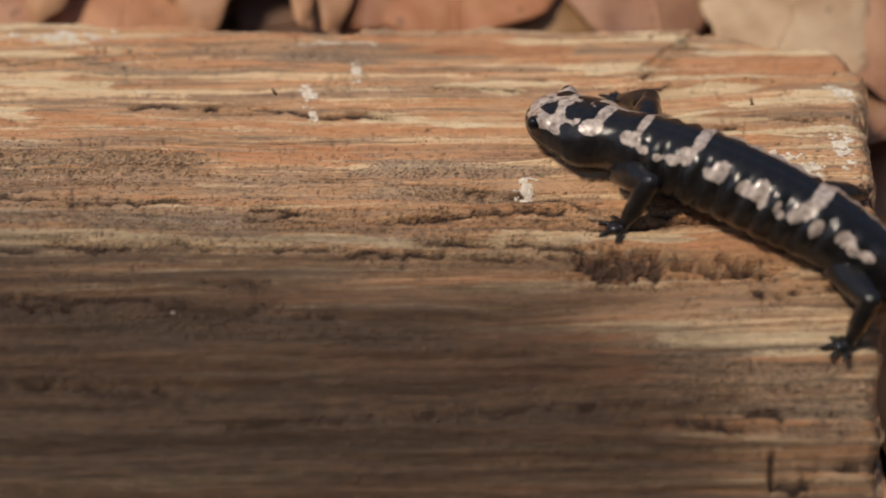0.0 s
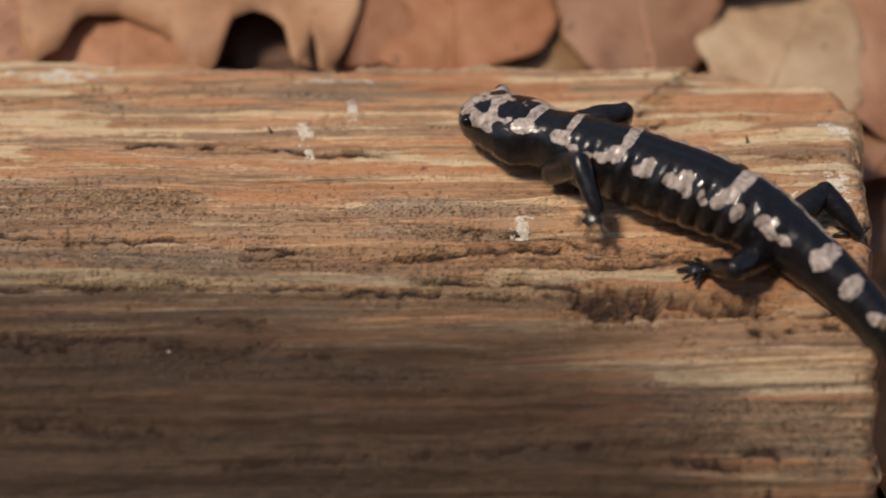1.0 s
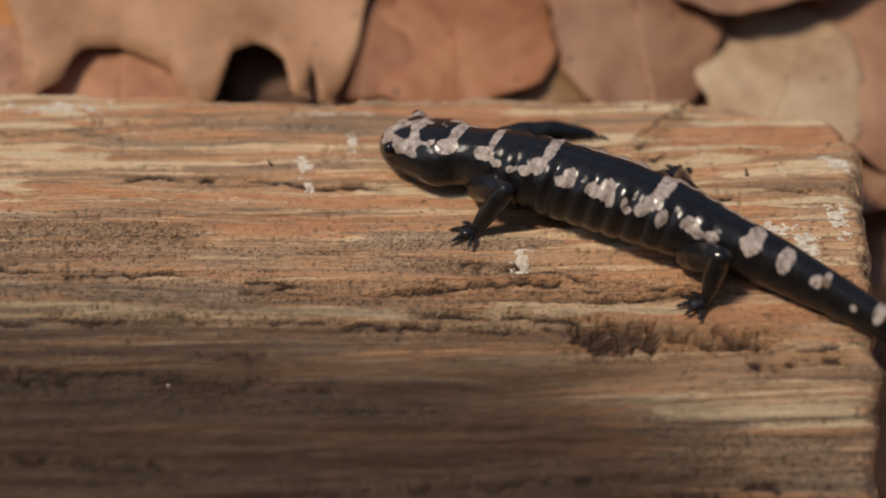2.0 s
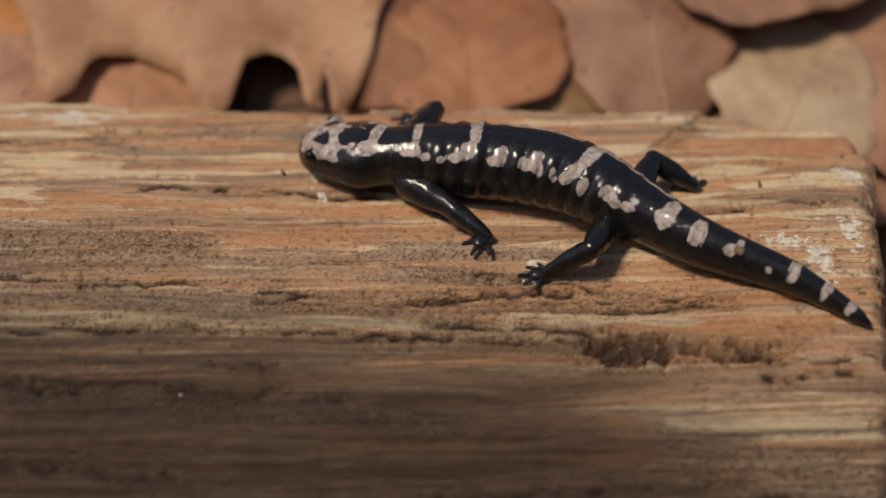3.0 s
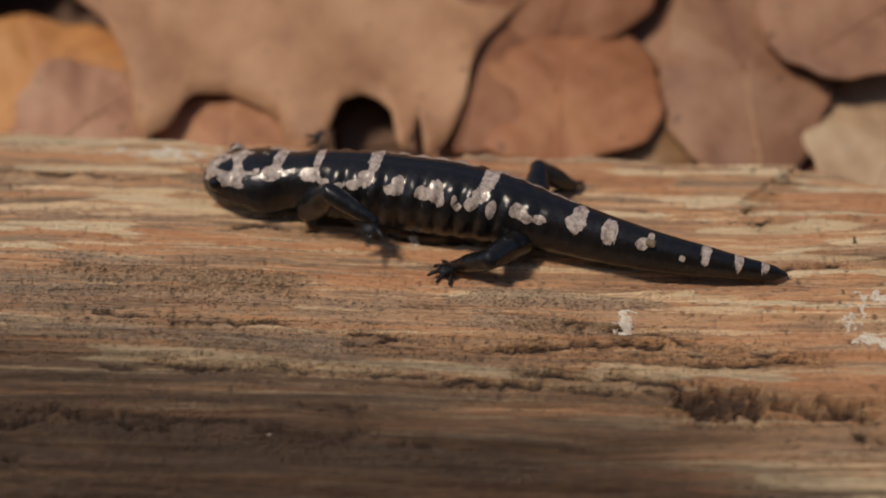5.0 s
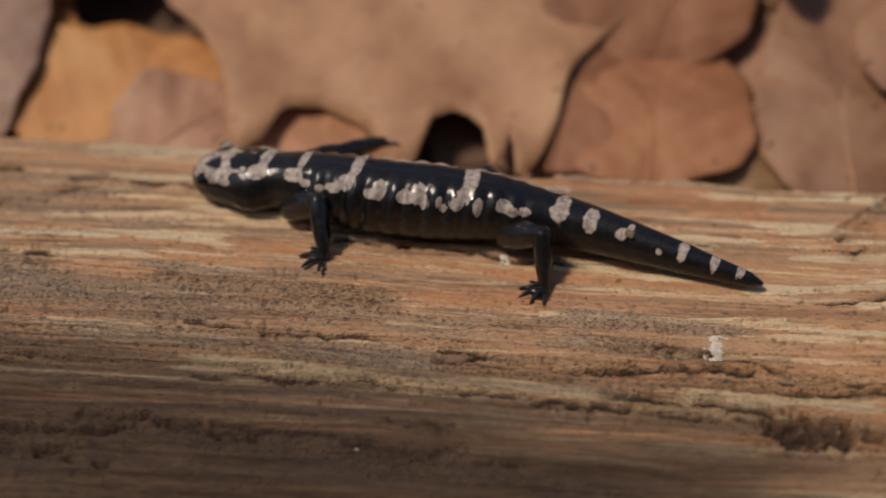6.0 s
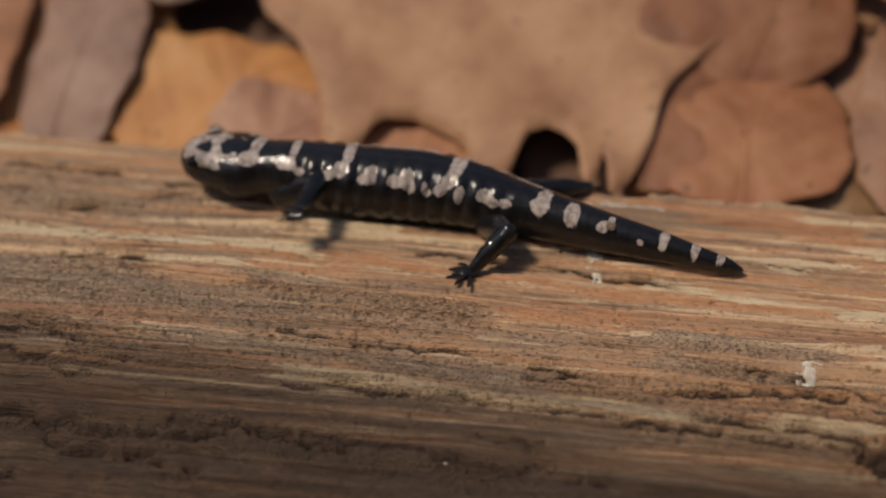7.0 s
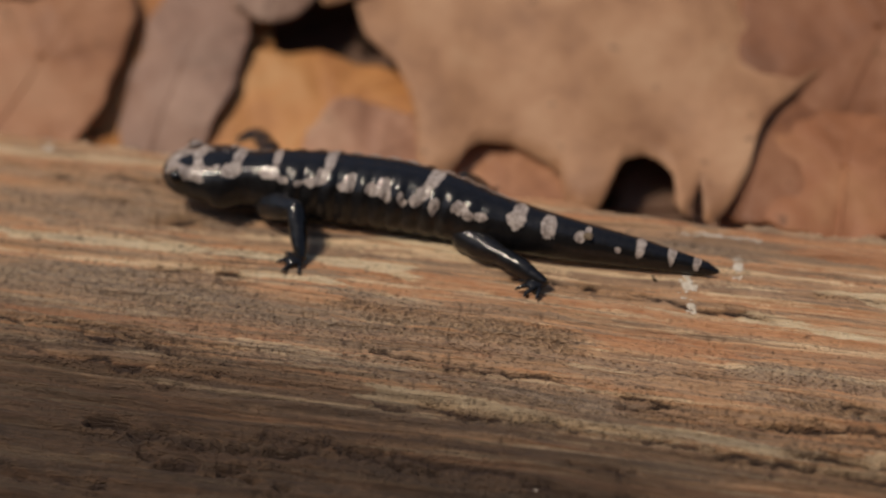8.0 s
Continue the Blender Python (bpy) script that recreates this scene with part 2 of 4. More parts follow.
# ---- ground ----
def ground_height(x, y):
    """Soil level: a slope behind the log, and an unseen bank in front of it, added to close the hollow and block
    skylight.
    """
    behind = np.clip(0.014 + 0.577 * (y - 0.058), 0.0, 0.5) * np.clip((y - 0.035) / 0.015, 0, 1)
    # bank out of view, added to keep low skylight off the log's front
    front = np.clip((-0.45 - y) * 1.1, 0.0, 1.6)
    rough = 0.0025 * layers(x * 22 + 50, y * 22 + 50, 31, 3)
    return np.where(y > 0, behind, front) + rough * np.exp(-(np.hypot(x, y) / 0.8) ** 2)


def build_ground():
    side = np.linspace(-1, 1, 241)
    spread = np.sign(side) * (0.5 * np.abs(side) + 400 * np.abs(side) ** 9)
    x, y = np.meshgrid(spread, spread, indexing="ij")
    ob = new("ground", grid_mesh("ground", np.stack([x, y, ground_height(x, y)], -1), SOIL))
    tagged(ob, "dark crumbly soil under fallen leaves", "ground", kind="structure")


build_ground()


# ---- the log ----
LOG_Y = [-0.061, -0.060, -0.055, -0.048, -0.040, -0.030, -0.020, -0.010, 0.005, 0.020, 0.033, 0.060]
LOG_Z = [-0.005, -0.001, 0.006, 0.0155, 0.0245, 0.0325, 0.0372, 0.0405, 0.0425, 0.044, 0.0445, 0.0445]


def log_top(y):
    """The level of the log's upper side across its width."""
    return np.interp(y, LOG_Y, LOG_Z)


def log_back(x):
    """How far back the log's rear edge lies."""
    return np.interp(x, [-0.27, -0.16, -0.078, -0.0135, -0.0095, 0.052, 0.056, 0.083],
                     [0.053, 0.0482, 0.0454, 0.0404, 0.0419, 0.0417, 0.0402, 0.0340])


def log_end(y):
    """Where the sawn end of the log lies along its length."""
    return np.interp(y, [-0.06, -0.046, -0.03, -0.005, 0.008, 0.026, 0.036], [0.0722, 0.0723, 0.0734, 0.0758, 0.0770, 0.0792, 0.0775])


def soft_line(x, y, x0, y0, x1, y1, width, seed):
    """Two fields round a wandering line between two places: 1 on the line, and a wider one for the rot along it; both 0 away from it."""
    thin, wide = np.zeros_like(x), np.zeros_like(x)
    margin = 9 * width + 0.0015
    near = (x > min(x0, x1) - margin) & (x < max(x0, x1) + margin) & (y > min(y0, y1) - margin) & (y < max(y0, y1) + margin)
    x, y = x[near], y[near]
    along = np.clip(((x - x0) * (x1 - x0) + (y - y0) * (y1 - y0)) / ((x1 - x0) ** 2 + (y1 - y0) ** 2), 0, 1)
    wander = 0.0008 * layers(x * 170, 0 * x + seed, seed, 5)
    gap = np.hypot(x - (x0 + along * (x1 - x0)), y - wander - (y0 + along * (y1 - y0)))
    broken = np.clip(0.75 + 1.0 * layers(x * 300, y * 900, seed + 9, 4, 0.6), 0.0, 1)
    thin[near] = np.exp(-(gap / (0.95 * width)) ** 2) * broken
    wide[near] = np.exp(-(gap / (3.2 * width)) ** 2) * (0.5 + 0.5 * broken) * np.clip(0.6 + layers(x * 90, y * 240, seed, 3), 0, 1)
    return thin, wide


# long bands of colour in the wood: from x, y to x, y, half-width (mm)
PALE_BANDS = [(-146, 13.4, -105, 14.1, 1.3), (-105, 14.1, -85, 14.7, 1.0), (-97, 8.5, -84, 9.2, 0.8), (-7, 13.6, 11, 11.8, 0.8), (5, 21.8, 15, 20.4, 0.9), (-88, 15.9, -67, 14.4, 1.6),
              (-78, 24.4, -52, 21.6, 1.2), (-94, 43.3, -59, 41.7, 1.4), (-92, 32.8, -64, 32.3, 0.8), (13.5, -14.6, 28, -15.7, 1.7), (28, -13.7, 41, -14.5, 1.0), (4, 22.7, 26, 22.4, 1.3),
              (-9, 14.2, 2, 14.0, 0.8), (-75, 24, -63, 23.8, 1.4), (-68, -14.7, 14, -15.7, 1.3), (-135, 46.3, -122, 47.3, 0.8), (36, -31.4, 71, -32.5, 1.5), (65, 16.9, 78, 16.7, 2.0)]
END_BANDS = [(19, 35.5, 48, 37.2, 1.3), (56, 15.7, 76, 15.6, 1.6), (43, 23.8, 78, 25.3, 0.9), (37, 18.8, 55, 20.7, 0.8), (52, 33, 77, 33.5, 1.2), (30, 27, 42, 28, 1.0), (44, 7, 74, 8.5, 0.9), (40, 38.6, 54, 40.5, 0.9), (28, 1.5, 52, -1, 0.8),
             (-72, 38.8, -57, 35.8, 0.9), (24, 10, 48, 12.5, 0.8)]
RED_BANDS = [(-155, 36.6, -121, 35, 0.9), (-63, 38.2, -52, 37.7, 1.0), (-138, -4.4, -83, -3.9, 1.2), (-31, 3.8, -10, 4.9, 2.5), (-84, -2.4, -52, -3.5, 0.8), (-12, 37.5, 27, 32.9, 2.6),
             (41, -17, 63, -17.1, 2.4), (-73, 14.4, -24, 11.4, 0.8), (-13, -33.8, 34, -34.2, 3.0), (45, 27.3, 78, 28.5, 3.5), (-66, 36.4, -23, 37.6, 0.8)]
GREY_BANDS = [(-150, 24.3, -89, 26, 2.0), (-141, 3, -100, 4.5, 2.6), (-77, 4.2, -39, 2.3, 2.6), (-63, 29, -52, 28, 1.5), (-22, 31, -10, 29.9, 1.3), (-69, -11.5, -30, -12, 1.5),
              (-10, 2.5, 25, 0, 2.0), (-67, -27, 5, -31, 2.0), (-9, -3.8, 19, -5.8, 1.5), (38, -37, 70, -39, 4.0)]

# where the wood has rotted to a rough brown crumb
CRUMBLY_BANDS = [(-28, -9.6, 46, -10.2, 2.6), (22, -20, 62, -21, 3.2), (-58, -15.6, 26, -18, 1.0), (-78, 3.5, -36, 2.2, 2.8), (-140, -7, -95, -9, 1.4), (-118, -26, -60, -26, 1.6), (0, -4.5, 30, -5.5, 1.6)]


def band(x, y, across, x0, y0, x1, y1, half, seed):
    """A ragged band of colour along the grain, 0 to about 1."""
    field = np.zeros_like(x)
    near = (np.abs(y * 1000 - (y0 + y1) / 2) < abs(y1 - y0) / 2 + 3 * half) & (x * 1000 > x0 - 14) & (x * 1000 < x1 + 14)
    x, y, across = x[near], y[near], across[near]
    off = (y * 1000 - np.interp(x * 1000, [x0, x1], [y0, y1])) / half + 0.55 * layers(x * 32, across * 850, seed, 4, 0.6)
    ends = np.minimum(x * 1000 - x0, x1 - x * 1000) + 4.5 * layers(x * 12, across * 1100, seed + 3, 3)
    field[near] = np.clip((1.15 - np.abs(off)) / 0.45, 0, 1) * np.clip(ends / 5 + 0.6, 0, 1) * (0.75 + 0.2 * layers(x * 40, across * 300, seed + 5, 2))
    return field


# cracks along the grain: from x, y to x, y, width and depth (metres), seed
REAR_CRACKS = [(0.0545, 0.0410, 0.0405, 0.0240, 0.0005, 0.0009, 45), (-0.05, 0.0165, -0.006, 0.0145, 0.0005, 0.0006, 46), (-0.1, 0.031, -0.055, 0.0295, 0.0004, 0.0005, 47),
               (0.03, 0.0075, 0.075, 0.012, 0.0004, 0.0005, 52), (-0.155, 0.0345, -0.11, 0.0325, 0.0006, 0.0006, 54), (0.03, 0.021, 0.07, 0.0235, 0.0005, 0.0005, 55),
               (-0.1345, 0.0267, -0.1258, 0.0268, 0.0006, 0.0006, 74), (-0.1191, 0.0218, -0.1109, 0.0225, 0.0005, 0.0005, 75), (-0.1031, 0.0273, -0.0917, 0.0296, 0.0006, 0.0006, 76),
               (-0.1136, 0.0088, -0.0978, 0.0085, 0.0007, 0.0008, 77), (-0.1408, 0.0319, -0.1357, 0.0321, 0.0005, 0.0005, 78), (0.008, -0.0040, 0.030, -0.0075, 0.0004, 0.0005, 80),
               (-0.0198, -0.0012, -0.0115, -0.0021, 0.0003, 0.0004, 82), (-0.1453, 0.0362, -0.1205, 0.0346, 0.0003, 0.0004, 85), (0.0030, 0.0205, 0.0262, 0.0203, 0.0003, 0.0004, 86)]
CREST_CRACKS = [(-0.028, -0.0112, 0.024, -0.0086, 0.0007, 0.0010, 41), (0.0, -0.0152, 0.03, -0.0175, 0.0006, 0.0008, 48), (-0.145, -0.014, -0.09, -0.0155, 0.0005, 0.0007, 49),
                (-0.0712, -0.0057, -0.0201, -0.0078, 0.0004, 0.0005, 64), (-0.0695, -0.0163, -0.0345, -0.0163, 0.0006, 0.0008, 65), (-0.0300, -0.0163, 0.0262, -0.0192, 0.0005, 0.0008, 66),
                (-0.0256, -0.0114, -0.0217, -0.0086, 0.0005, 0.0007, 68), (-0.1286, -0.0067, -0.1099, -0.0068, 0.0005, 0.0009, 69), (-0.1216, -0.0093, -0.1053, -0.0112, 0.0006, 0.0008, 70),
                (-0.1044, -0.0119, -0.0986, -0.0119, 0.0008, 0.0012, 71), (-0.1072, -0.0177, -0.1003, -0.0172, 0.0005, 0.0007, 73), (0.027, -0.0120, 0.050, -0.0125, 0.0005, 0.0008, 79),
                (0.0286, -0.0101, 0.0449, -0.0103, 0.0007, 0.0009, 81), (-0.0567, -0.0160, -0.0339, -0.0157, 0.0005, 0.0007, 83), (-0.1377, -0.0067, -0.1091, -0.0081, 0.0005, 0.0008, 84)]
FLANK_CRACKS = [(-0.075, -0.0245, -0.014, -0.028, 0.0006, 0.0009, 42), (-0.115, -0.0255, -0.056, -0.0262, 0.0011, 0.0021, 43), (-0.105, -0.0292, -0.079, -0.0318, 0.0010, 0.0019, 44),
                (-0.03, -0.041, 0.035, -0.0395, 0.0006, 0.0007, 50), (-0.1, -0.038, -0.04, -0.0375, 0.0007, 0.0009, 51), (0.055, -0.0225, 0.0735, -0.0225, 0.0006, 0.0008, 53),
                (-0.16, -0.033, -0.11, -0.034, 0.0006, 0.0008, 56), (0.0443, -0.0389, 0.0567, -0.0402, 0.0007, 0.0008, 57), (0.0406, -0.0416, 0.0504, -0.0423, 0.0007, 0.0008, 58),
                (0.0537, -0.0255, 0.0673, -0.0257, 0.0006, 0.0007, 59), (0.0552, -0.0452, 0.0555, -0.0530, 0.0006, 0.0014, 60), (0.0604, -0.0455, 0.0609, -0.0530, 0.0006, 0.0014, 61),
                (0.0552, -0.0472, 0.0608, -0.0474, 0.0007, 0.0016, 62), (0.060, -0.0452, 0.072, -0.0462, 0.0006, 0.0010, 63), (-0.0351, -0.0231, -0.0245, -0.0232, 0.0006, 0.0008, 67),
                (-0.0848, -0.0235, -0.0742, -0.0236, 0.0008, 0.0012, 72)]


def patch(x, y, cx, cy, rx, ry):
    return np.exp(-(((x - cx) / rx) ** 2 + ((y - cy) / ry) ** 2) ** 1.5)


def build_log():
    along = np.concatenate([np.linspace(-0.27, -0.175, 60, endpoint=False), np.linspace(-0.175, 0.0, 580, endpoint=False), np.linspace(0.0, 1.0, 290) * 0.0775])
    share = np.concatenate([np.linspace(0, 0.06, 10, endpoint=False), np.linspace(0.06, 1, 430)])
    x, v = np.meshgrid(along, share, indexing="ij")
    back = log_back(x) + 0.0007 * layers(x * 160, 0 * x, 3, 4)
    y = -0.061 + (back + 0.061) * v
    end = log_end(y) + 0.0009 * layers(y * 300, 0 * y, 8, 3)
    x = np.where(x > 0, x / 0.0775 * end, x)
    z = log_top(np.minimum(y, 0.06))
    # rounded rear edge
    z = z - 0.0025 * np.clip((y - back + 0.003) / 0.003, 0, 1) ** 2.5
    # the sawn end is slightly rounded
    z = z - 0.0016 * np.clip((x - end + 0.0025) / 0.0025, 0, 1) ** 2.5
    across = y * 1.0 + z * 0.5
    relief = 0.0011 * layers(x * 14, across * 36, 11, 3)
    relief += 0.00028 * layers(x * 20, across * 280 + 0.3 * lattice(x * 50, across * 60, 4), 14, 4)
    ridges = layers(x * 20, across * 700 + 0.3 * lattice(x * 40, across * 90, 5), 17, 4)
    relief += 0.00012 * ridges
    # split layers of the grain: low terraces with sharp lips
    plate = 1.2 * layers(x * 17, across * 360 + 0.35 * lattice(x * 30, across * 50, 6), 23, 5, 0.66) + 0.7 * lattice(x * 14, across * 120, 29)
    shelf = np.floor(plate * 3.0)
    lip = plate * 3.0 - shelf
    terrace = (shelf + np.clip(lip / 0.12, 0, 1)) / 3.0
    relief += 0.00060 * terrace
    chip = 1.3 * layers(x * 75, across * 420, 67, 5, 0.6)
    flake_level = (np.floor(chip * 2.5) + np.clip((chip * 2.5 - np.floor(chip * 2.5)) / 0.25, 0, 1)) / 2.5
    relief += 0.00012 * flake_level
    grey, red, pale = (np.max([band(x, y, across, *one, 100 + 7 * k) for k, one in enumerate(rows)], 0) for rows in (GREY_BANDS, RED_BANDS, PALE_BANDS + END_BANDS))
    grey = grey + 0.32 * patch(x, y, -0.075, -0.006, 0.09, 0.014) + 0.25 * patch(x, y, -0.13, 0.02, 0.05, 0.02)
    pale = pale + 0.22 * patch(x, y, 0.052, 0.020, 0.032, 0.020)
    red = red + 0.2 * patch(x, y, 0.02, 0.0, 0.045, 0.02) + 0.12 * patch(x, y, 0.055, 0.015, 0.028, 0.026) + 0.15 * patch(x, y, -0.01, 0.02, 0.08, 0.025)
    crumbly = np.max([band(x, y, across, *one, 300 + 7 * k) for k, one in enumerate(CRUMBLY_BANDS)], 0)
    grains = lattice(x * 1300, across * 1500, 21) + 0.7 * lattice(x * 2300, across * 2700, 22)
    pitted = np.clip(0.34 + grey + crumbly + 0.6 * patch(x, y, -0.05, -0.004, 0.12, 0.014) + 0.7 * layers(x * 55, across * 110, 37, 3), 0.05, 1)
    relief += 0.00012 * grains * pitted + 0.00022 * crumbly * layers(x * 420, across * 620, 77, 3)
    pits = np.clip(-grains - 0.5, 0, 1) * pitted
    crack = np.zeros_like(x)
    rot = 0.75 * crumbly
    for x0, y0, x1, y1, width, depth, seed in REAR_CRACKS + CREST_CRACKS + FLANK_CRACKS:
        line, around = soft_line(x, y, x0, y0, x1, y1, width, seed)
        relief -= 1.1 * depth * line
        rot = np.maximum(rot, around)
        crack = np.maximum(crack, np.clip(line * 1.35 - 0.12, 0, 1) ** 1.3)
    ragged = y + 0.0013 * layers(x * 220, across * 300, 61, 4)
    frayed = x + 0.0018 * layers(x * 200, across * 500, 64, 4)
    box = lambda q, low, high, soft: np.clip((q - low) / soft, 0, 1) * np.clip((high - q) / soft, 0, 1)
    hollow = box(frayed, 0.0255, 0.0400, 0.0012) * box(ragged, -0.0232, -0.0174, 0.0007) + 0.8 * box(frayed, 0.0395, 0.0575, 0.003) * box(ragged, -0.0226, -0.0196, 0.0008)
    hollow = hollow * np.clip(0.85 + 0.35 * layers(x * 700, across * 900, 62, 2), 0, 1.2)
    red = red + 0.7 * hollow
    relief -= 0.0030 * hollow
    # painted shade on top of the hollow's own relief
    crack = np.maximum(crack, np.clip(1.5 * hollow - 0.25, 0, 0.92))
    # the flake that broke off behind the slanting crack
    flake = np.clip(((x - 0.039) * 0.69 - (y - 0.0275) * 0.72) / 0.0006, 0, 1) * np.clip((y - 0.0245) / 0.004, 0, 1) * np.clip((x - 0.039) / 0.002, 0, 1)
    relief -= 0.0009 * flake
    # pits and low grooves coloured dark, as shade inside them
    crack = np.maximum(crack, 0.7 * np.clip(1.6 * pits, 0, 1))
    deep = np.clip(-ridges - 0.9, 0, 1)
    crack = np.maximum(crack, np.clip(deep * 1.5, 0, 0.6))
    # shade painted into the wood in streaks, deepening down the flank
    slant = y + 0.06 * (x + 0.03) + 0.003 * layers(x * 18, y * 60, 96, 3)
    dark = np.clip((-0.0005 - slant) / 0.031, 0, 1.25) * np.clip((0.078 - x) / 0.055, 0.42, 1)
    fade = np.clip((v - 0.02) / 0.05, 0, 1)
    z = z + relief * fade
    points = np.stack([x, y, z], -1)
    # rear drop, closing the section down into the leaves
    rear = points[:, -1:, :].copy()
    drops = []
    for down, out in ((0.002, 0.0012), (0.006, 0.002), (0.014, 0.0024), (0.028, 0.002), (0.048, 0.001)):
        one = rear.copy()
        one[..., 2] -= down
        one[..., 1] += out + 0.0005 * layers(rear[..., 0] * 200, rear[..., 0] * 0 + down * 900, 71, 2)
        drops.append(one)
    points = np.concatenate([points] + drops, 1)
    extra = len(drops)
    pad = lambda a: np.concatenate([a, np.repeat(a[:, -1:], extra, 1)], 1)
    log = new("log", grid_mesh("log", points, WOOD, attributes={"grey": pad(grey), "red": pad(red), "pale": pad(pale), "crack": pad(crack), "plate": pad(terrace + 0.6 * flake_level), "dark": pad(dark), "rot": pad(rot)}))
    tagged(log, "weathered split log with orange-brown streaked grain lying in leaves", "log")
    # sawn end
    rim = points[-1]
    rings = []
    for inset, depth in ((0.0, 0.0), (0.06, 0.0008), (0.3, 0.0012), (0.6, 0.001), (0.97, 0.0012)):
        middle = np.array([0.0715, -0.01, 0.012])
        ring = rim + (middle - rim) * inset
        ring[:, 0] = rim[:, 0] * (1 - inset) + 0.0745 * inset + depth + 0.0003 * layers(ring[:, 1] * 400, ring[:, 2] * 400, 81, 3)
        rings.append(ring)
    rings = np.array(rings)
    shape = rings.shape[:2]
    face = new("sawn_end", grid_mesh("sawn_end", rings[:, ::-1], WOOD, attributes={"grey": np.full(shape, 0.25), "red": np.full(shape, 0.1), "pale": np.zeros(shape), "crack": np.zeros(shape), "plate": layers(rings[..., 1] * 300, rings[..., 2] * 300, 90, 4), "dark": np.zeros(shape), "rot": np.zeros(shape)}))
    face.parent = log
    tagged(face, "rough pale sawn end of the log")
    return log


def surface_of(ob):
    me = ob.data
    return BVHTree.FromPolygons([v.co[:] for v in me.vertices], [p.vertices[:] for p in me.polygons])


def crust(log, cx, cy, rx, ry, seed, ring=False):
    """A thin white crust with a ragged outline that clings to the wood; ring leaves its middle bare."""
    cell = 0.00014
    nx, ny = int(2.6 * rx / cell), int(2.6 * ry / cell)
    x, y = np.meshgrid(cx + (np.arange(nx + 1) - nx / 2) * cell, cy + (np.arange(ny + 1) - ny / 2) * cell, indexing="ij")
    reach = np.hypot((x - cx) / rx, (y - cy) / ry)
    cover = (0.16 - np.abs(reach - 0.95) if ring else 0.45 * (1 - reach)) + 0.42 * layers(x * 800, y * 1500, seed, 4, 0.65)
    bm = bmesh.new()
    made = {}

    def corner(i, j):
        if (i, j) not in made:
            below = LOG_SURFACE.ray_cast(Vector((x[i, j], y[i, j], 0.1)), Vector((0, 0, -1)))[0]
            lift = 0.00016 * min(1.0, max(0.0, cover[i, j] * 6)) - 0.00003
            made[i, j] = bm.verts.new((x[i, j], y[i, j], (below.z if below else 0.0) + lift)) if below else None
        return made[i, j]

    for i in range(nx):
        for j in range(ny):
            if cover[i:i + 2, j:j + 2].mean() > 0.10:
                corners = [corner(*c) for c in ((i, j), (i + 1, j), (i + 1, j + 1), (i, j + 1))]
                if None not in corners and max(v.co.z for v in corners) - min(v.co.z for v in corners) < 0.0006:
                    bm.faces.new(corners)
    for vert in [v for v in bm.verts if not v.link_faces]:
        bm.verts.remove(vert)
    if bm.faces:
        part("white_crust", bm, CRUST, log, "chalky white mineral crust")
    else:
        bm.free()


LOG = build_log()
LOG_SURFACE = surface_of(LOG)
for cx, cy, rx, ry, seed, ring in (
        (0.0181, -0.0038, 0.0018, 0.0021, 1, False), (-0.0195, 0.0205, 0.0013, 0.0032, 2, False), (-0.0186, 0.0145, 0.0009, 0.0017, 3, False),
        (-0.0112, 0.0275, 0.0008, 0.0028, 4, False), (0.0613, -0.0040, 0.0058, 0.0050, 5, True), (0.0600, -0.0078, 0.0055, 0.0013, 6, False),
        (-0.0394, -0.0274, 0.0004, 0.0007, 7, False), (-0.0150, 0.0350, 0.0060, 0.0010, 9, False),
        (0.0745, 0.0175, 0.0022, 0.0026, 10, False), (0.0725, 0.0040, 0.0016, 0.0050, 11, False), (-0.1475, 0.0425, 0.0014, 0.0014, 12, False),
        (-0.0660, 0.0385, 0.0090, 0.0016, 13, False), (0.0655, -0.0020, 0.0020, 0.0014, 14, False)):
    crust(LOG, cx, cy, rx, ry, seed, ring)


def splinter(x, y, height, lean, label):
    """A small dark splinter that stands up from the wood."""
    foot = LOG_SURFACE.ray_cast(Vector((x, y, 0.1)), Vector((0, 0, -1)))[0]
    bm = bmesh.new()
    bmesh.ops.create_cone(bm, cap_ends=True, segments=6, radius1=0.00038, radius2=0.00016, depth=height, matrix=Matrix.Rotation(radians(lean), 4, "Y") @ Matrix.Translation((0, 0, height / 2 - 0.0003)))
    for vert in bm.verts:
        vert.co += 0.0001 * Vector((noise.noise(vert.co * 3000), noise.noise(vert.co * 2500 + Vector((5, 0, 0))), 0)) + foot
    part("splinter", bm, SOIL_FLECK, LOG, label)


for x, y, height, lean in ((0.0585, 0.0152, 0.0018, -12), (-0.0253, 0.0207, 0.0016, -25), (0.0745, 0.0236, 0.0012, 10)):
    splinter(x, y, height, lean, "dark upright splinter of wood")


# ---- fallen leaves ----
# the torn lower edge of the large tan leaf: share of its length, and its reach from the midrib (mm)
TORN_AT = [0.0, 0.06, 0.10, 0.155, 0.175, 0.183, 0.200, 0.215, 0.235, 0.246, 0.252, 0.258, 0.264, 0.278, 0.288, 0.296, 0.32, 0.345, 0.378, 0.390, 0.402, 0.430, 0.458, 0.470, 0.50, 0.55, 0.60, 0.618, 0.632, 0.67, 0.69, 0.70, 0.72, 0.76, 0.82, 0.85, 1.0]
TORN_EDGE = [4, 6, 10, 19, 24, 33, 39, 43, 46, 45, 37, 36, 43, 45, 42, 36, 33, 32, 34, 40, 45, 47, 44, 38, 35.5, 33, 33.5, 36, 41, 44, 41, 33, 25, 16, 10, 1, 0.5]


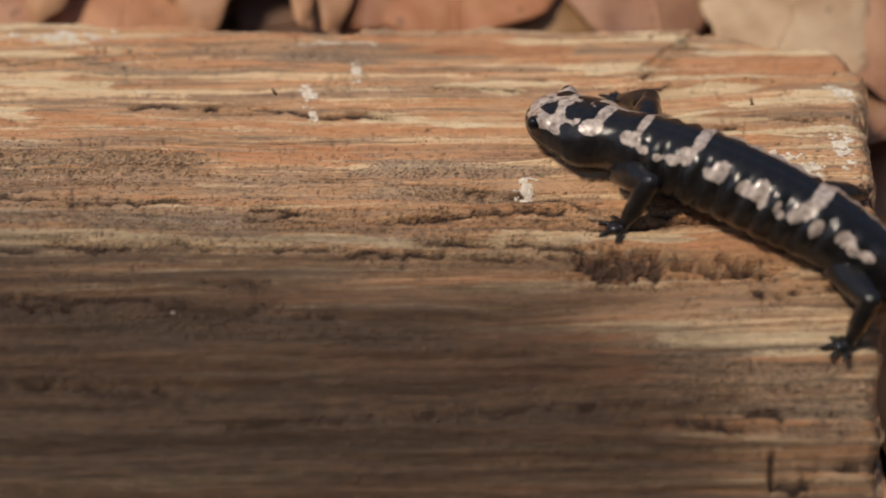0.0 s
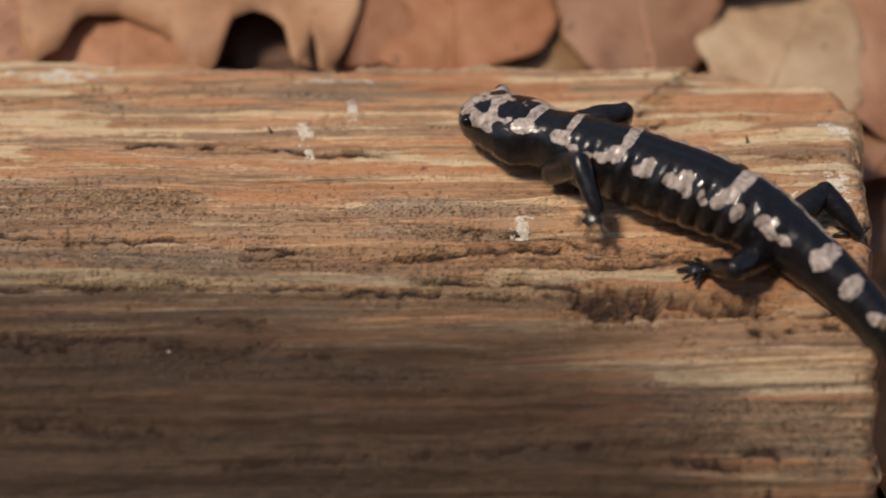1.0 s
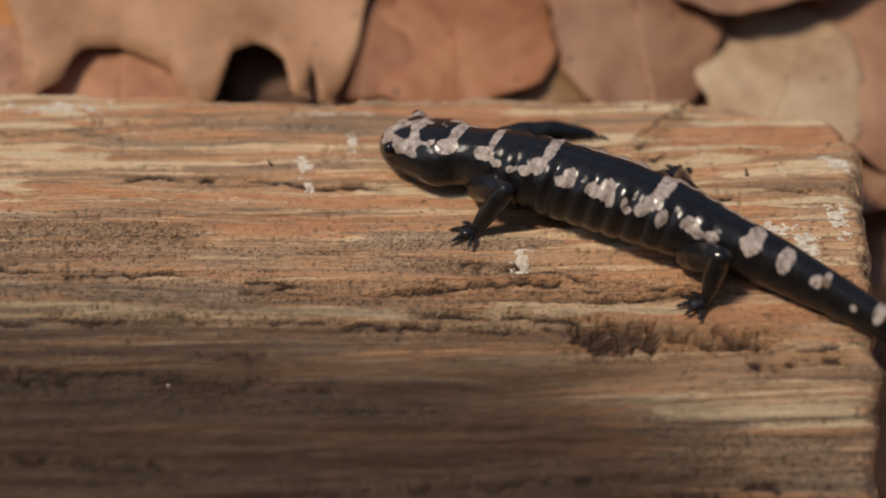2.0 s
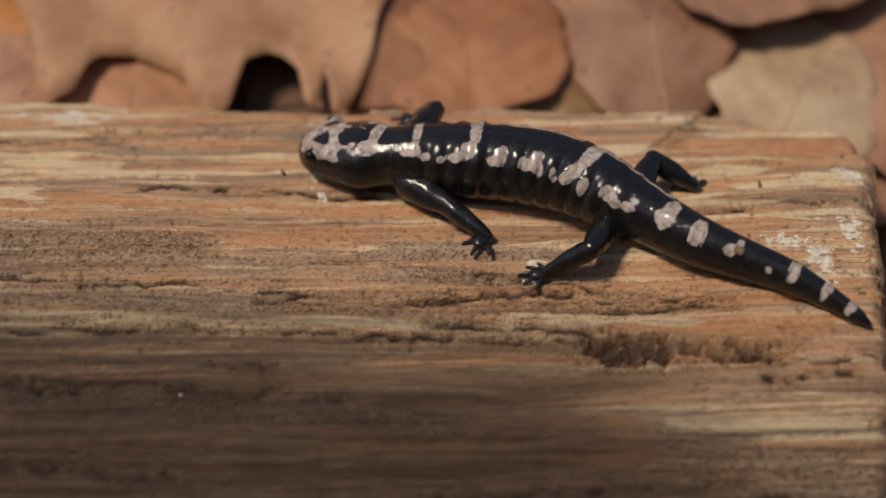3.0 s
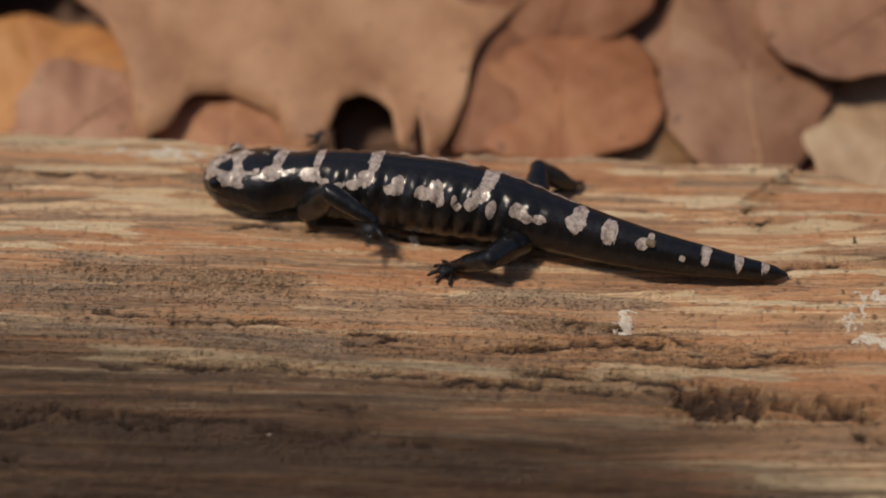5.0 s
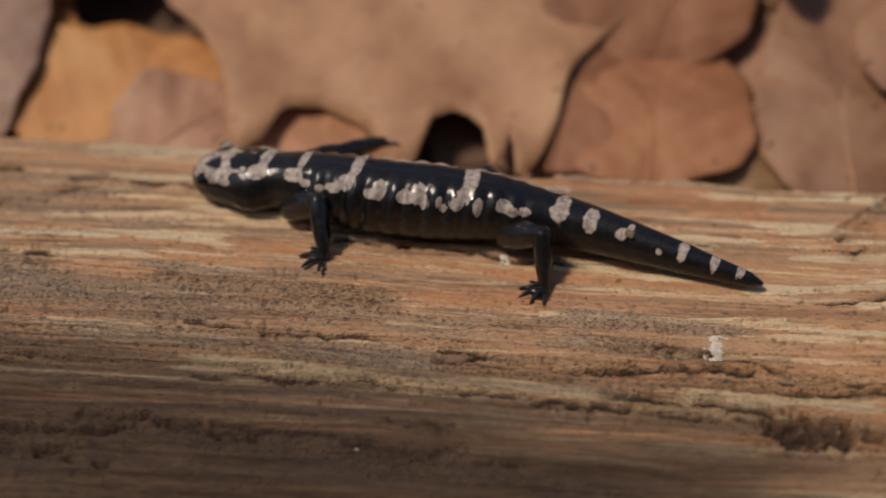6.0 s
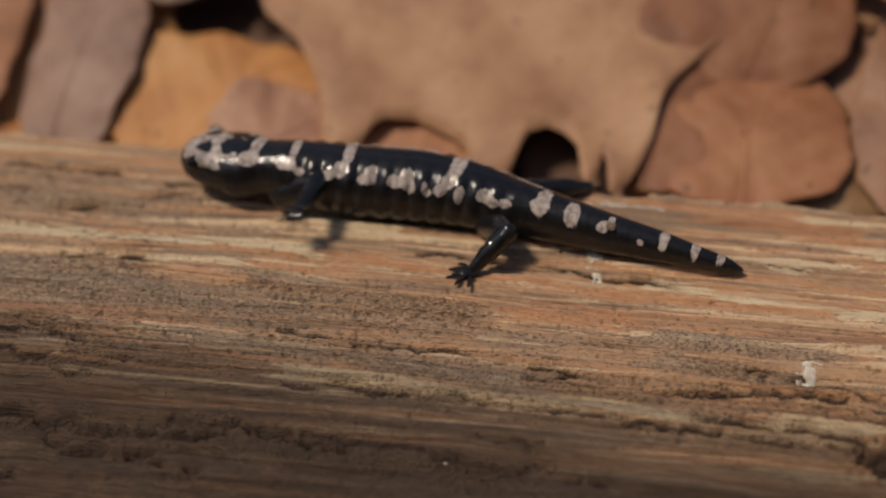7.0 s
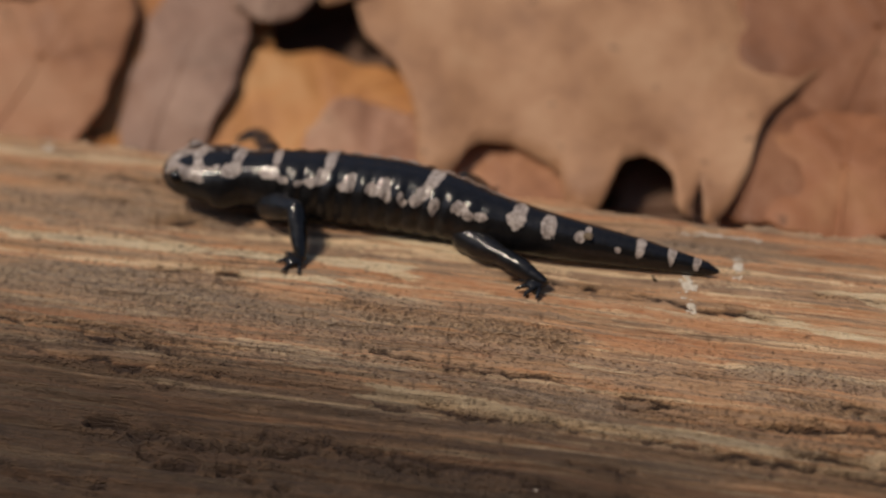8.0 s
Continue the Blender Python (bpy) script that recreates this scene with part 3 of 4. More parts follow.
def leaf_outline(kind, u):
    """Half-width of a leaf along its length u (0 stalk, 1 tip), as a share of the greatest."""
    hull = np.sin(np.pi * np.clip(u, 0, 1) ** 0.85) ** 0.62
    if kind == "torn":
        return hull ** 0.5 * (0.92 + 0.05 * np.cos(2 * np.pi * 4.3 * u)) * np.clip((0.86 - u) / 0.06, 0.01, 1), np.interp(u, TORN_AT, TORN_EDGE) / 44
    if kind == "lobed":
        lobes = 0.86 + 0.08 * np.cos(2 * np.pi * (4.3 * u - 0.45)) + 0.07 * np.cos(2 * np.pi * (9.1 * u + 0.2)) ** 3
        return hull * lobes
    if kind == "toothed":
        return hull * (0.86 + 0.14 * np.cos(2 * np.pi * 6.5 * u))
    return hull


def build_leaf(kind, length, width, across, bend, material, seed, label, ripple=0.0011):
    """A dry leaf at the origin: stalk end at -x, tip at +x. across: how far its sides curl up, bend: how far its ends do (metres)."""
    rnd = np.random.RandomState(seed)
    thing = new("dead_leaf")
    tagged(thing, label, "leaf", "fallen leaves")
    u, v = np.meshgrid(np.linspace(0.004, 0.996, 150 if kind == "torn" else 56), np.linspace(-1, 1, 15), indexing="ij")
    outline = leaf_outline(kind, u)
    half = width / 2 * (np.where(v > 0, outline[1], outline[0]) if kind == "torn" else outline)
    skew = 1 + (0.0 if kind == "torn" else 0.12) * np.sign(v) * lattice(u * 5, v * 0 + seed, seed)
    x = (u - 0.5) * length
    y = v * half * skew
    rel = y / (width / 2)
    z = across * rel ** 2 + bend * (2 * u - 1) ** 2 + ripple * layers(x * 40 + seed, y * 40, seed, 3) - (0.0 if kind == "torn" else 0.0008) * np.exp(-(rel / 0.06) ** 2)
    z += 0.0007 * np.sin(26 * u + 5 * np.abs(rel)) * np.abs(rel)
    top = np.stack([x, y, z], -1)
    me = grid_mesh("blade", top, material)
    bm = bmesh.new()
    bm.from_mesh(me)
    bmesh.ops.solidify(bm, geom=bm.faces[:], thickness=0.0003)
    bpy.data.meshes.remove(me)
    part("blade", bm, material, thing)
    # midrib and stalk
    spine_u = np.linspace(-0.16, 0.93, 40)
    zs = bend * (2 * np.clip(spine_u, 0, 1) - 1) ** 2 + ripple * layers((spine_u - 0.5) * length * 40 + seed, spine_u * 0, seed, 3) - (0.0014 if kind == "torn" else 0.0006) - 0.02 * np.clip(-spine_u, 0, 1)
    radius = np.interp(spine_u, [-0.16, 0, 0.93], [0.0009, 0.0008, 0.0002])
    angle = np.linspace(0, 2 * np.pi, 7)[:-1]
    ring = np.stack([0 * angle, np.cos(angle), np.sin(angle)], -1)
    tube = np.stack([(spine_u - 0.5) * length, 0 * spine_u, zs], -1)[:, None, :] + radius[:, None, None] * ring[None]
    rib = new("midrib", grid_mesh("midrib", tube, material, closed=True))
    rib.parent = thing
    return thing


def on_slope(x, up, raised, turn, tilt=0.0, lean=0.0):
    """A pose on the litter slope behind the log: x along it, up it, and raised off it (mm); turn is where the leaf's tip points, 0 along x."""
    place = Vector((x, 58 + 0.866 * up - 0.5 * raised, 36 + 0.5 * up + 0.866 * raised)) / 1000
    return Matrix.Translation(place) @ Matrix.Rotation(radians(30 + tilt), 4, "X") @ Matrix.Rotation(radians(lean), 4, "Y") @ Matrix.Rotation(radians(turn), 4, "Z")


def build_plate_leaf(left, right, top, bottom, material, seed, label, rib=0.0, curl=0.0016, wave=0.06, power=2.4, dome=0.0015):
    """A broad dry leaf at the origin, seen flat: its reach to four sides (mm), with a wavy rim that curls up and down; rib: where its midrib points (degrees)."""
    thing = new("dead_leaf")
    tagged(thing, label, "leaf", "fallen leaves")
    scale = (left + right + top + bottom) / 4000

    def level(x, y, share, turn):
        z = -dome * share ** 2 + 0.0011 * layers(x * 45 + 7 * seed, y * 45, seed, 3)
        z = z + curl * share ** 3 * layers(np.cos(turn) * 1.6 + 9, np.sin(turn) * 1.6 + seed, seed + 5, 2)
        lean = x * np.cos(radians(rib)) + y * np.sin(radians(rib))
        off = -x * np.sin(radians(rib)) + y * np.cos(radians(rib))
        z = z + 0.02 * np.abs(off) + 0.00010 * np.sin((lean - 0.7 * np.abs(off)) * 950) * np.clip(np.abs(off) * 300, 0, 1)
        return z

    turn, share = np.meshgrid(np.linspace(0, 2 * np.pi, 121)[:-1], np.linspace(0.02, 1, 16), indexing="xy")
    wide = np.where(np.cos(turn) > 0, right, left) / 1000
    tall = np.where(np.sin(turn) > 0, top, bottom) / 1000
    rim = ((np.abs(np.cos(turn)) / wide) ** power + (np.abs(np.sin(turn)) / tall) ** power) ** (-1 / power)
    rim = rim * (1 + wave * layers(np.cos(turn) * 2.4 + 20, np.sin(turn) * 2.4 + seed, seed, 4))
    x, y = share * rim * np.cos(turn), share * rim * np.sin(turn)
    me = grid_mesh("blade", np.stack([x, y, level(x, y, share, turn)], -1), material, closed=True)
    bm = bmesh.new()
    bm.from_mesh(me)
    bmesh.ops.solidify(bm, geom=bm.faces[:], thickness=0.0003)
    bpy.data.meshes.remove(me)
    part("blade", bm, material, thing)
    way = np.array([math.cos(radians(rib)), math.sin(radians(rib))])
    run = np.linspace(-0.95, 0.85, 30)
    reach = ((abs(way[0]) / (min(left, right) / 1000)) ** power + (abs(way[1]) / (min(top, bottom) / 1000)) ** power) ** (-1 / power)
    px, py = run * reach * way[0], run * reach * way[1]
    pz = level(px, py, np.abs(run), np.arctan2(py, px)) - 0.0001
    radius = np.interp(run, [-0.95, 0.85], [0.0006, 0.0002])
    angle = np.linspace(0, 2 * np.pi, 7)[:-1]
    ring = np.stack([-way[1] * np.cos(angle), way[0] * np.cos(angle), np.sin(angle)], -1)
    midrib = new("midrib", grid_mesh("midrib", np.stack([px, py, pz], -1)[:, None, :] + radius[:, None, None] * ring[None], material, closed=True))
    midrib.parent = thing
    return thing


def build_leaves():
    tan = build_leaf("torn", 0.128, 0.088, 0.001, 0.0, LEAF_TAN, 3, "large tan dead oak leaf with a torn lobed edge")
    tan.matrix_basis = on_slope(-51, 40, 5.5, 180, 0)
    # the broad leaves that lie against the log: their reach, look, and their place on the slope
    for left, right, top, bottom, material, seed, label, rib, x, up, raised, turn, tilt, lean in (
            (22, 21, 17, 16.5, LEAF_ORANGE, 5, "rounded orange-brown dead leaf with a smooth edge", 80, 8, 10.5, 4.9, 8, -3, 0),
            (30, 15, 24, 20, LEAF_RUST, 6, "rust-brown dead leaf lying over an orange one", 70, 13, 42, 5.2, 0, 4, 0),
            (13, 10, 10, 14, LEAF_OCHRE_DULL, 7, "small dull ochre piece of a dead leaf", 60, 26, 1, 1.0, 0, 4, 4),
            (16, 17, 30, 26, LEAF_RUSSET, 8, "russet-brown dead leaf with a wrinkled face", 100, 45, 16, 3.8, -4, 0, 3),
            (30, 26, 20, 16, LEAF_RUSSET, 10, "dull brown dead leaf with its lower edge curled", 10, 78, 32, 6.5, 24, -6, 0),
            (17, 15, 20, 18, LEAF_PALE, 12, "pale straw-coloured dead leaf, brittle at its edge", 50, 74, 0, 2.5, 12, -4, 0),
            (16, 14, 13, 13, LEAF_TAN_ORANGE, 14, "small orange dead leaf with a rounded end", 90, -57.5, -4.5, 3.8, 0, 4, 0),
            (25, 26, 15, 22, LEAF_YELLOW, 15, "bright ochre yellow dead leaf", 60, -96, 12, 2.5, -6, 0, 2),
            (15, 13, 13, 16, LEAF_PINK, 16, "pinkish tan dead leaf with a folded edge", 40, -85, 1, 4.8, 0, 3, 4),
            (12, 12, 32, 24, LEAF_MAUVE, 18, "long grey-mauve dead leaf with a curled side", 84, -129, 18, 4.5, -4, 0, -9),
            (22, 16, 32, 26, LEAF_TAN_ORANGE, 19, "orange tan dead leaf with grey spots", 78, -160, 18, 4.0, -6, 0, 5),
            (9, 9, 10, 9, LEAF_YELLOW, 20, "small ochre dead leaf deep between two others", 90, -142, -5, -1.0, 0, 0, 0),
            (12, 9, 16, 11, LEAF_GREY, 22, "pale grey-brown dead leaf with a pointed tip", 110, -112, 42, 7.0, -30, -8, 0),
            (9, 22, 14, 13, LEAF_PINK, 23, "pinkish tan dead leaf above a dark hollow", 20, -80, 46, 5.0, 0, -6, 0),
            (12, 12, 24, 22, LEAF_RUST, 31, "rust-brown dead leaf half hidden under others", 80, -8, 18, 4.2, 0, 0, 0),
            (24, 24, 20, 20, LEAF_TAN, 25, "tan dead leaf with a wavy rim", 30, -176, 52, 6.0, 0, -4, 0),
            (18, 18, 18, 16, LEAF_ORANGE, 26, "orange dead leaf with a wavy rim", 120, -190, 8, 2.0, 0, 0, 0)):
        leaf = build_plate_leaf(left, right, top, bottom, material, seed, label, rib)
        leaf.matrix_basis = on_slope(x, up, raised, turn, tilt, lean)
    dull = build_leaf("toothed", 0.090, 0.046, -0.004, 0.003, LEAF_RUSSET, 13, "dull brown dead leaf with a wavy edge")
    pale = build_leaf("lobed", 0.066, 0.040, 0.004, 0.004, LEAF_PALE, 15, "pale straw-coloured dead oak leaf, curled and torn")
    dark = build_leaf("oval", 0.090, 0.048, 0.004, 0.004, LEAF_DARK, 17, "dark brown dead leaf, added to darken the gaps between others")
    ochre = build_leaf("oval", 0.085, 0.050, 0.003, 0.003, LEAF_YELLOW, 9, "ochre yellow dead leaf with a wavy edge")
    dull.matrix_basis = on_slope(12, 96, 6, 160)
    pale.matrix_basis = pose(0.150, -0.030, 0.012, 4, 4, 120)
    # dark leaf behind the torn edge, standing in for shade in its hole
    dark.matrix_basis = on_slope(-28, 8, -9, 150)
    ochre.matrix_basis = pose(0.100, -0.018, 0.012, 4, 10, 265)
    # the dark copies lie low in other gaps to deepen their shade
    for one, x, up, raised, turn, tilt, lean in (
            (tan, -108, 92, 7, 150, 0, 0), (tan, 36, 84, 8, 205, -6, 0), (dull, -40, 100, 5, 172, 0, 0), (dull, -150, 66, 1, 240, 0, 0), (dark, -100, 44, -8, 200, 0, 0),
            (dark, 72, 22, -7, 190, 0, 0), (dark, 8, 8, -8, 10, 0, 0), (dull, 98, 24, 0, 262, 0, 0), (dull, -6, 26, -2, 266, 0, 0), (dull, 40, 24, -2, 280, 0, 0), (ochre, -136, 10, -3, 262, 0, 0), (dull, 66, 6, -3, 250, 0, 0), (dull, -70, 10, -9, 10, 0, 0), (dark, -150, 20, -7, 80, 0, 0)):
        copy_thing(one, on_slope(x, up, raised, turn, tilt, lean))
    for one, x, y, z, rx, ry, rz in ((dull, 0.096, 0.036, 0.026, 18, 16, 250), (dull, 0.108, 0.010, 0.020, 10, 10, 285), (dark, 0.104, 0.045, 0.016, 10, 4, 330), (dull, 0.118, -0.050, 0.014, 4, 4, 80),
                                     (dull, 0.112, 0.060, 0.026, 20, 0, 230), (tan, 0.130, 0.020, 0.010, 4, 4, 120)):
        copy_thing(one, pose(x, y, z, rx, ry, rz))
    kinds = [tan, ochre, dull, dull, pale, dark]
    rnd = random.Random(12)
    for _ in range(110):
        copy_thing(rnd.choice(kinds), on_slope(rnd.uniform(-280, 190), rnd.uniform(4, 230), rnd.uniform(-18, -11), rnd.uniform(0, 360), rnd.uniform(-7, 7), rnd.uniform(-7, 7)))
    for _ in range(16):
        x, y = rnd.uniform(0.12, 0.22), rnd.uniform(-0.12, 0.04)
        copy_thing(rnd.choice(kinds), pose(x, y, rnd.uniform(0.004, 0.009), rnd.uniform(-6, 6), rnd.uniform(-6, 6), rnd.uniform(0, 360)))


build_leaves()


# ---- the salamander: rigid pieces along a bending spine ----
# places on the body: s metres from the snout along the spine; angle from the middle of the back, positive towards its left flank
TAIL_TIP = 0.1045


def body_half_width(s):
    s = np.asarray(s, float) * 1000
    width = np.interp(s, [0, 2, 4, 6, 8, 11, 13.5, 16, 18, 21, 25, 32, 45, 54, 60, 66, 75, 90, 100, 104.5],
                      [5.0, 5.0, 5.4, 6.0, 6.5, 7.0, 6.8, 5.7, 5.3, 5.7, 6.3, 6.8, 6.9, 6.2, 5.3, 4.4, 3.6, 2.4, 1.35, 0.8])
    nose = np.sqrt(np.clip(1 - (1 - np.clip(s / 4.6, 0, 1)) ** 2, 0, 1))
    tip = np.sqrt(np.clip((104.5 - s) / 2.5, 0, 1))
    return width * nose * tip / 1000


def body_half_height(s):
    s = np.asarray(s, float) * 1000
    height = np.interp(s, [0, 3, 6, 9, 13, 16, 18, 24, 32, 45, 54, 62, 75, 90, 100, 104.5], [3.6, 3.9, 4.5, 5.0, 5.5, 5.4, 5.6, 6.3, 6.8, 6.9, 6.4, 5.4, 4.4, 3.0, 1.75, 1.0])
    nose = np.sqrt(np.clip(1 - (1 - np.clip(s / 3.6, 0, 1)) ** 2, 0, 1))
    tip = np.sqrt(np.clip((104.5 - s) / 2.5, 0, 1))
    return height * nose * tip / 1000


def body_level(s):
    """Height of the spine over the log."""
    return np.interp(s, [0, 0.008, 0.020, 0.030, 0.045, 0.056, 0.064, 0.075, 0.090, 0.1045], [0.0044, 0.0049, 0.0060, 0.0062, 0.0062, 0.0058, 0.0050, 0.0043, 0.0031, 0.0014])


GROOVES = [0.0235 + 0.0034 * k for k in range(10)]


def body_surface(s, angle):
    """Offsets of the skin from the spine: sideways (to its right) and up."""
    side, up = np.sin(angle), np.cos(angle)
    w, h = body_half_width(s), body_half_height(s)
    flank = np.clip((np.abs(side) - 0.42) / 0.35, 0, 1)
    folded = np.clip((s - 0.0205) / 0.003, 0, 1) * np.clip((0.066 - s) / 0.006, 0, 1)
    fold = 1 + 0.028 * folded * np.clip(1.2 * up + 0.75, 0, 1) * np.clip((np.abs(side) - 0.22) / 0.3, 0, 1) * -np.cos(2 * np.pi * (s - GROOVES[0] - 0.0008 * up) / 0.0034)
    w, h = w * fold, h * fold
    for g in GROOVES:
        w = w * (1 - 0.08 * flank * np.exp(-((s - g - 0.0008 * up) / 0.0006) ** 2))
    w = w * (1 - 0.10 * np.exp(-((s - 0.0168) / 0.0011) ** 2) * np.clip(0.6 - up, 0, 1))          # throat fold
    mouth = np.exp(-((angle_gap(angle) - 1.92 - 8.0 * (s - 0.004)) / 0.07) ** 2) * np.clip((0.0115 - s) / 0.002, 0, 1)
    w, h = w * (1 - 0.07 * mouth), h * (1 - 0.07 * mouth)
    cheek = np.exp(-((s - 0.0125) / 0.0022) ** 2) * np.clip(0.3 - up, 0, 1)
    w = w * (1 + 0.08 * cheek)
    lid = np.exp(-((s - 0.0049) / 0.0014) ** 2 - ((angle_gap(angle) - 0.98) / 0.30) ** 2)
    w, h = w * (1 + 0.20 * lid), h * (1 + 0.48 * lid)
    spine_groove = np.exp(-(angle / 0.10) ** 2) * np.clip((s - 0.02) / 0.01, 0, 1) * np.clip((0.06 - s) / 0.01, 0, 1)
    h = h * (1 - 0.025 * spine_groove)
    keel = 1 - 0.16 * np.clip(-up, 0, 1)
    squarish = np.sign(side) * np.abs(side) ** 0.88
    flat = np.sign(up) * np.abs(up) ** np.where(up > 0, 0.9, 1.0)
    return -w * squarish, h * flat * keel


def angle_gap(angle):
    """The angle from the middle of the back on either side."""
    return np.abs((angle + np.pi) % (2 * np.pi) - np.pi)


# pale marks: s and angle of the middle, half-length along s (mm), half-width round the body (degrees); mirrored loosely on the other flank
MARKS = [(8.0, 56, 2.3, 12), (5.9, 66, 1.1, 9), (2.2, 54, 1.1, 9), (2.6, 32, 1.2, 22), (7.8, 34, 1.1, 14), (14.8, 4, 0.75, 34), (14.4, 38, 2.1, 17), (12.6, -26, 3.0, 8), (17.4, -24, 3.6, 7),
         (22.0, 2, 0.80, 44), (21.2, 42, 1.9, 14), (23.8, 54, 1.0, 9), (31.8, 0, 0.90, 42), (31.0, 40, 1.5, 18), (28.8, 52, 1.5, 9), (26.4, 57, 0.7, 7),
         (36.8, 44, 1.3, 19), (35.2, 53, 1.0, 9), (43.4, 44, 1.4, 19), (41.2, 52, 1.5, 13), (44.4, 58, 0.9, 15), (46.8, 55, 0.5, 10), (47.6, 66, 0.8, 7),
         (51.6, 2, 1.0, 42), (51.2, 40, 1.6, 17), (49.8, 56, 1.3, 12), (53.4, 58, 0.9, 16), (58.0, 50, 1.6, 15), (59.6, 60, 1.0, 9), (61.8, 54, 1.2, 12)]
TAIL_MARKS = [(68.2, 22, 1.35, 46), (68.0, 40, 1.7, 18), (73.7, 34, 1.35, 40), (79.4, 44, 1.1, 20), (80.6, 16, 0.6, 20), (86.2, 62, 0.55, 12), (90.0, 20, 0.95, 62), (95.6, 18, 0.85, 66), (100.2, 18, 0.75, 72)]
EDGE_MARKS = [(35.5, -26, 2.6, 7), (39.5, -24, 2.8, 8), (43.2, -24, 2.6, 8), (46.8, -24, 2.6, 8), (55.0, -25, 2.6, 8), (58.6, -25, 2.6, 8), (62.4, -25, 2.8, 8), (65.4, -22, 2.0, 7)]
HEAD_WASH = [(6.4, 18, 6.0, 50), (6.4, -28, 6.0, 44)]
DARK_MARKS = [(5.5, 22, 1.5, 14), (10.7, 12, 2.2, 19), (10.4, 50, 1.2, 11), (3.4, 68, 1.1, 12), (0.1, 50, 1.1, 60), (7.4, 76, 2.6, 8), (10.4, -22, 2.0, 13), (5.5, -24, 1.3, 12)]


def body_pattern(s, angle):
    """Over 0 where the skin is pale."""
    turn = np.degrees((angle + np.pi) % (2 * np.pi) - np.pi)
    value = np.full(np.shape(s), -1.0)
    for at, side, length, width in MARKS + TAIL_MARKS + EDGE_MARKS:
        value = np.maximum(value, 1 - np.hypot((s * 1000 - at) / length, (turn - side) / width))
    for at, side, length, width in [m for m in MARKS if m[1] >= 0]:
        value = np.maximum(value, 1 - np.hypot((s * 1000 - at - 0.8 * math.sin(at)) / length, (turn + side + 4 * math.cos(at)) / width))
    for at, side, length, width in HEAD_WASH:
        value = np.maximum(value, np.minimum(0.17, 1 - np.hypot((s * 1000 - at) / length, (turn - side) / width)))
    for at, side, length, width in DARK_MARKS:
        value = np.minimum(value, np.hypot((s * 1000 - at) / length, (turn - side) / width) - 1)
    return np.clip(value * 1.4, -1, 1)


def body_piece(name, start, end, thing, label=""):
    """One rigid length of the body; its ends run into its neighbours."""
    lap = 0.0026 if start == 0 else 0.0011
    s = np.linspace(start - (lap if start > 0 else 0), end + (lap if end < TAIL_TIP else 0), max(8, int((end - start) / 0.00028)))
    if start == 0:
        s = np.concatenate([[0.00001, 0.00008, 0.0002, 0.0004], s[2:]])
    angle = np.linspace(0, 2 * np.pi, 73)[:-1]
    grid_s, grid_a = np.meshgrid(s, angle, indexing="ij")
    across, up = body_surface(grid_s, grid_a)
    tuck = 1 - np.where(np.abs(grid_s - HEAD_END) < 0.003, 0.05, 0.006) * np.clip(np.maximum(start - grid_s, grid_s - end) / lap, 0, 1)
    points = np.stack([grid_s - (start + end) / 2, across * tuck, up * tuck], -1)
    pattern = body_pattern(grid_s, grid_a)
    ob = new(name, grid_mesh(name, points[:, ::-1], SKIN, closed=True, attributes={"pattern": pattern[:, ::-1]}))
    ob.parent = thing
    return tagged(ob, label)


def limb_mesh(name, length, thick, thin, thing):
    """A leg bone's flesh along +x."""
    x = np.concatenate([-thick * np.cos(np.linspace(0, np.pi / 2, 7)), np.linspace(0, length, 12)[1:-1], length + thin * np.sin(np.linspace(0, np.pi / 2, 7))])
    core = np.clip(x / length, 0, 1)
    radius = (thick + (thin - thick) * core) * np.sqrt(np.clip(1 - (np.clip(-x, 0, None) / thick) ** 2 - (np.clip(x - length, 0, None) / thin) ** 2, 0, 1)) + 0.00025 * np.sin(np.pi * core)
    angle = np.linspace(0, 2 * np.pi, 19)[:-1]
    lump = 1 + 0.09 * lattice(x[:, None] * 700 + 40, np.sin(angle)[None, :] * 1.6 + np.cos(angle)[None, :] * 2.3 + 20, int(length * 1e5))
    radius = radius[:, None] * lump
    points = np.stack([np.repeat(x[:, None], 18, 1), radius * np.sin(angle), 1.08 * radius * np.cos(angle)], -1)
    pattern = np.full(points.shape[:2], -1.0) + 0.55 * layers(points[..., 0] * 300, points[..., 1] * 300, 5, 2)
    ob = new(name, grid_mesh(name, points[:, ::-1], SKIN, closed=True, attributes={"pattern": pattern[:, ::-1]}))
    ob.parent = thing
    return ob


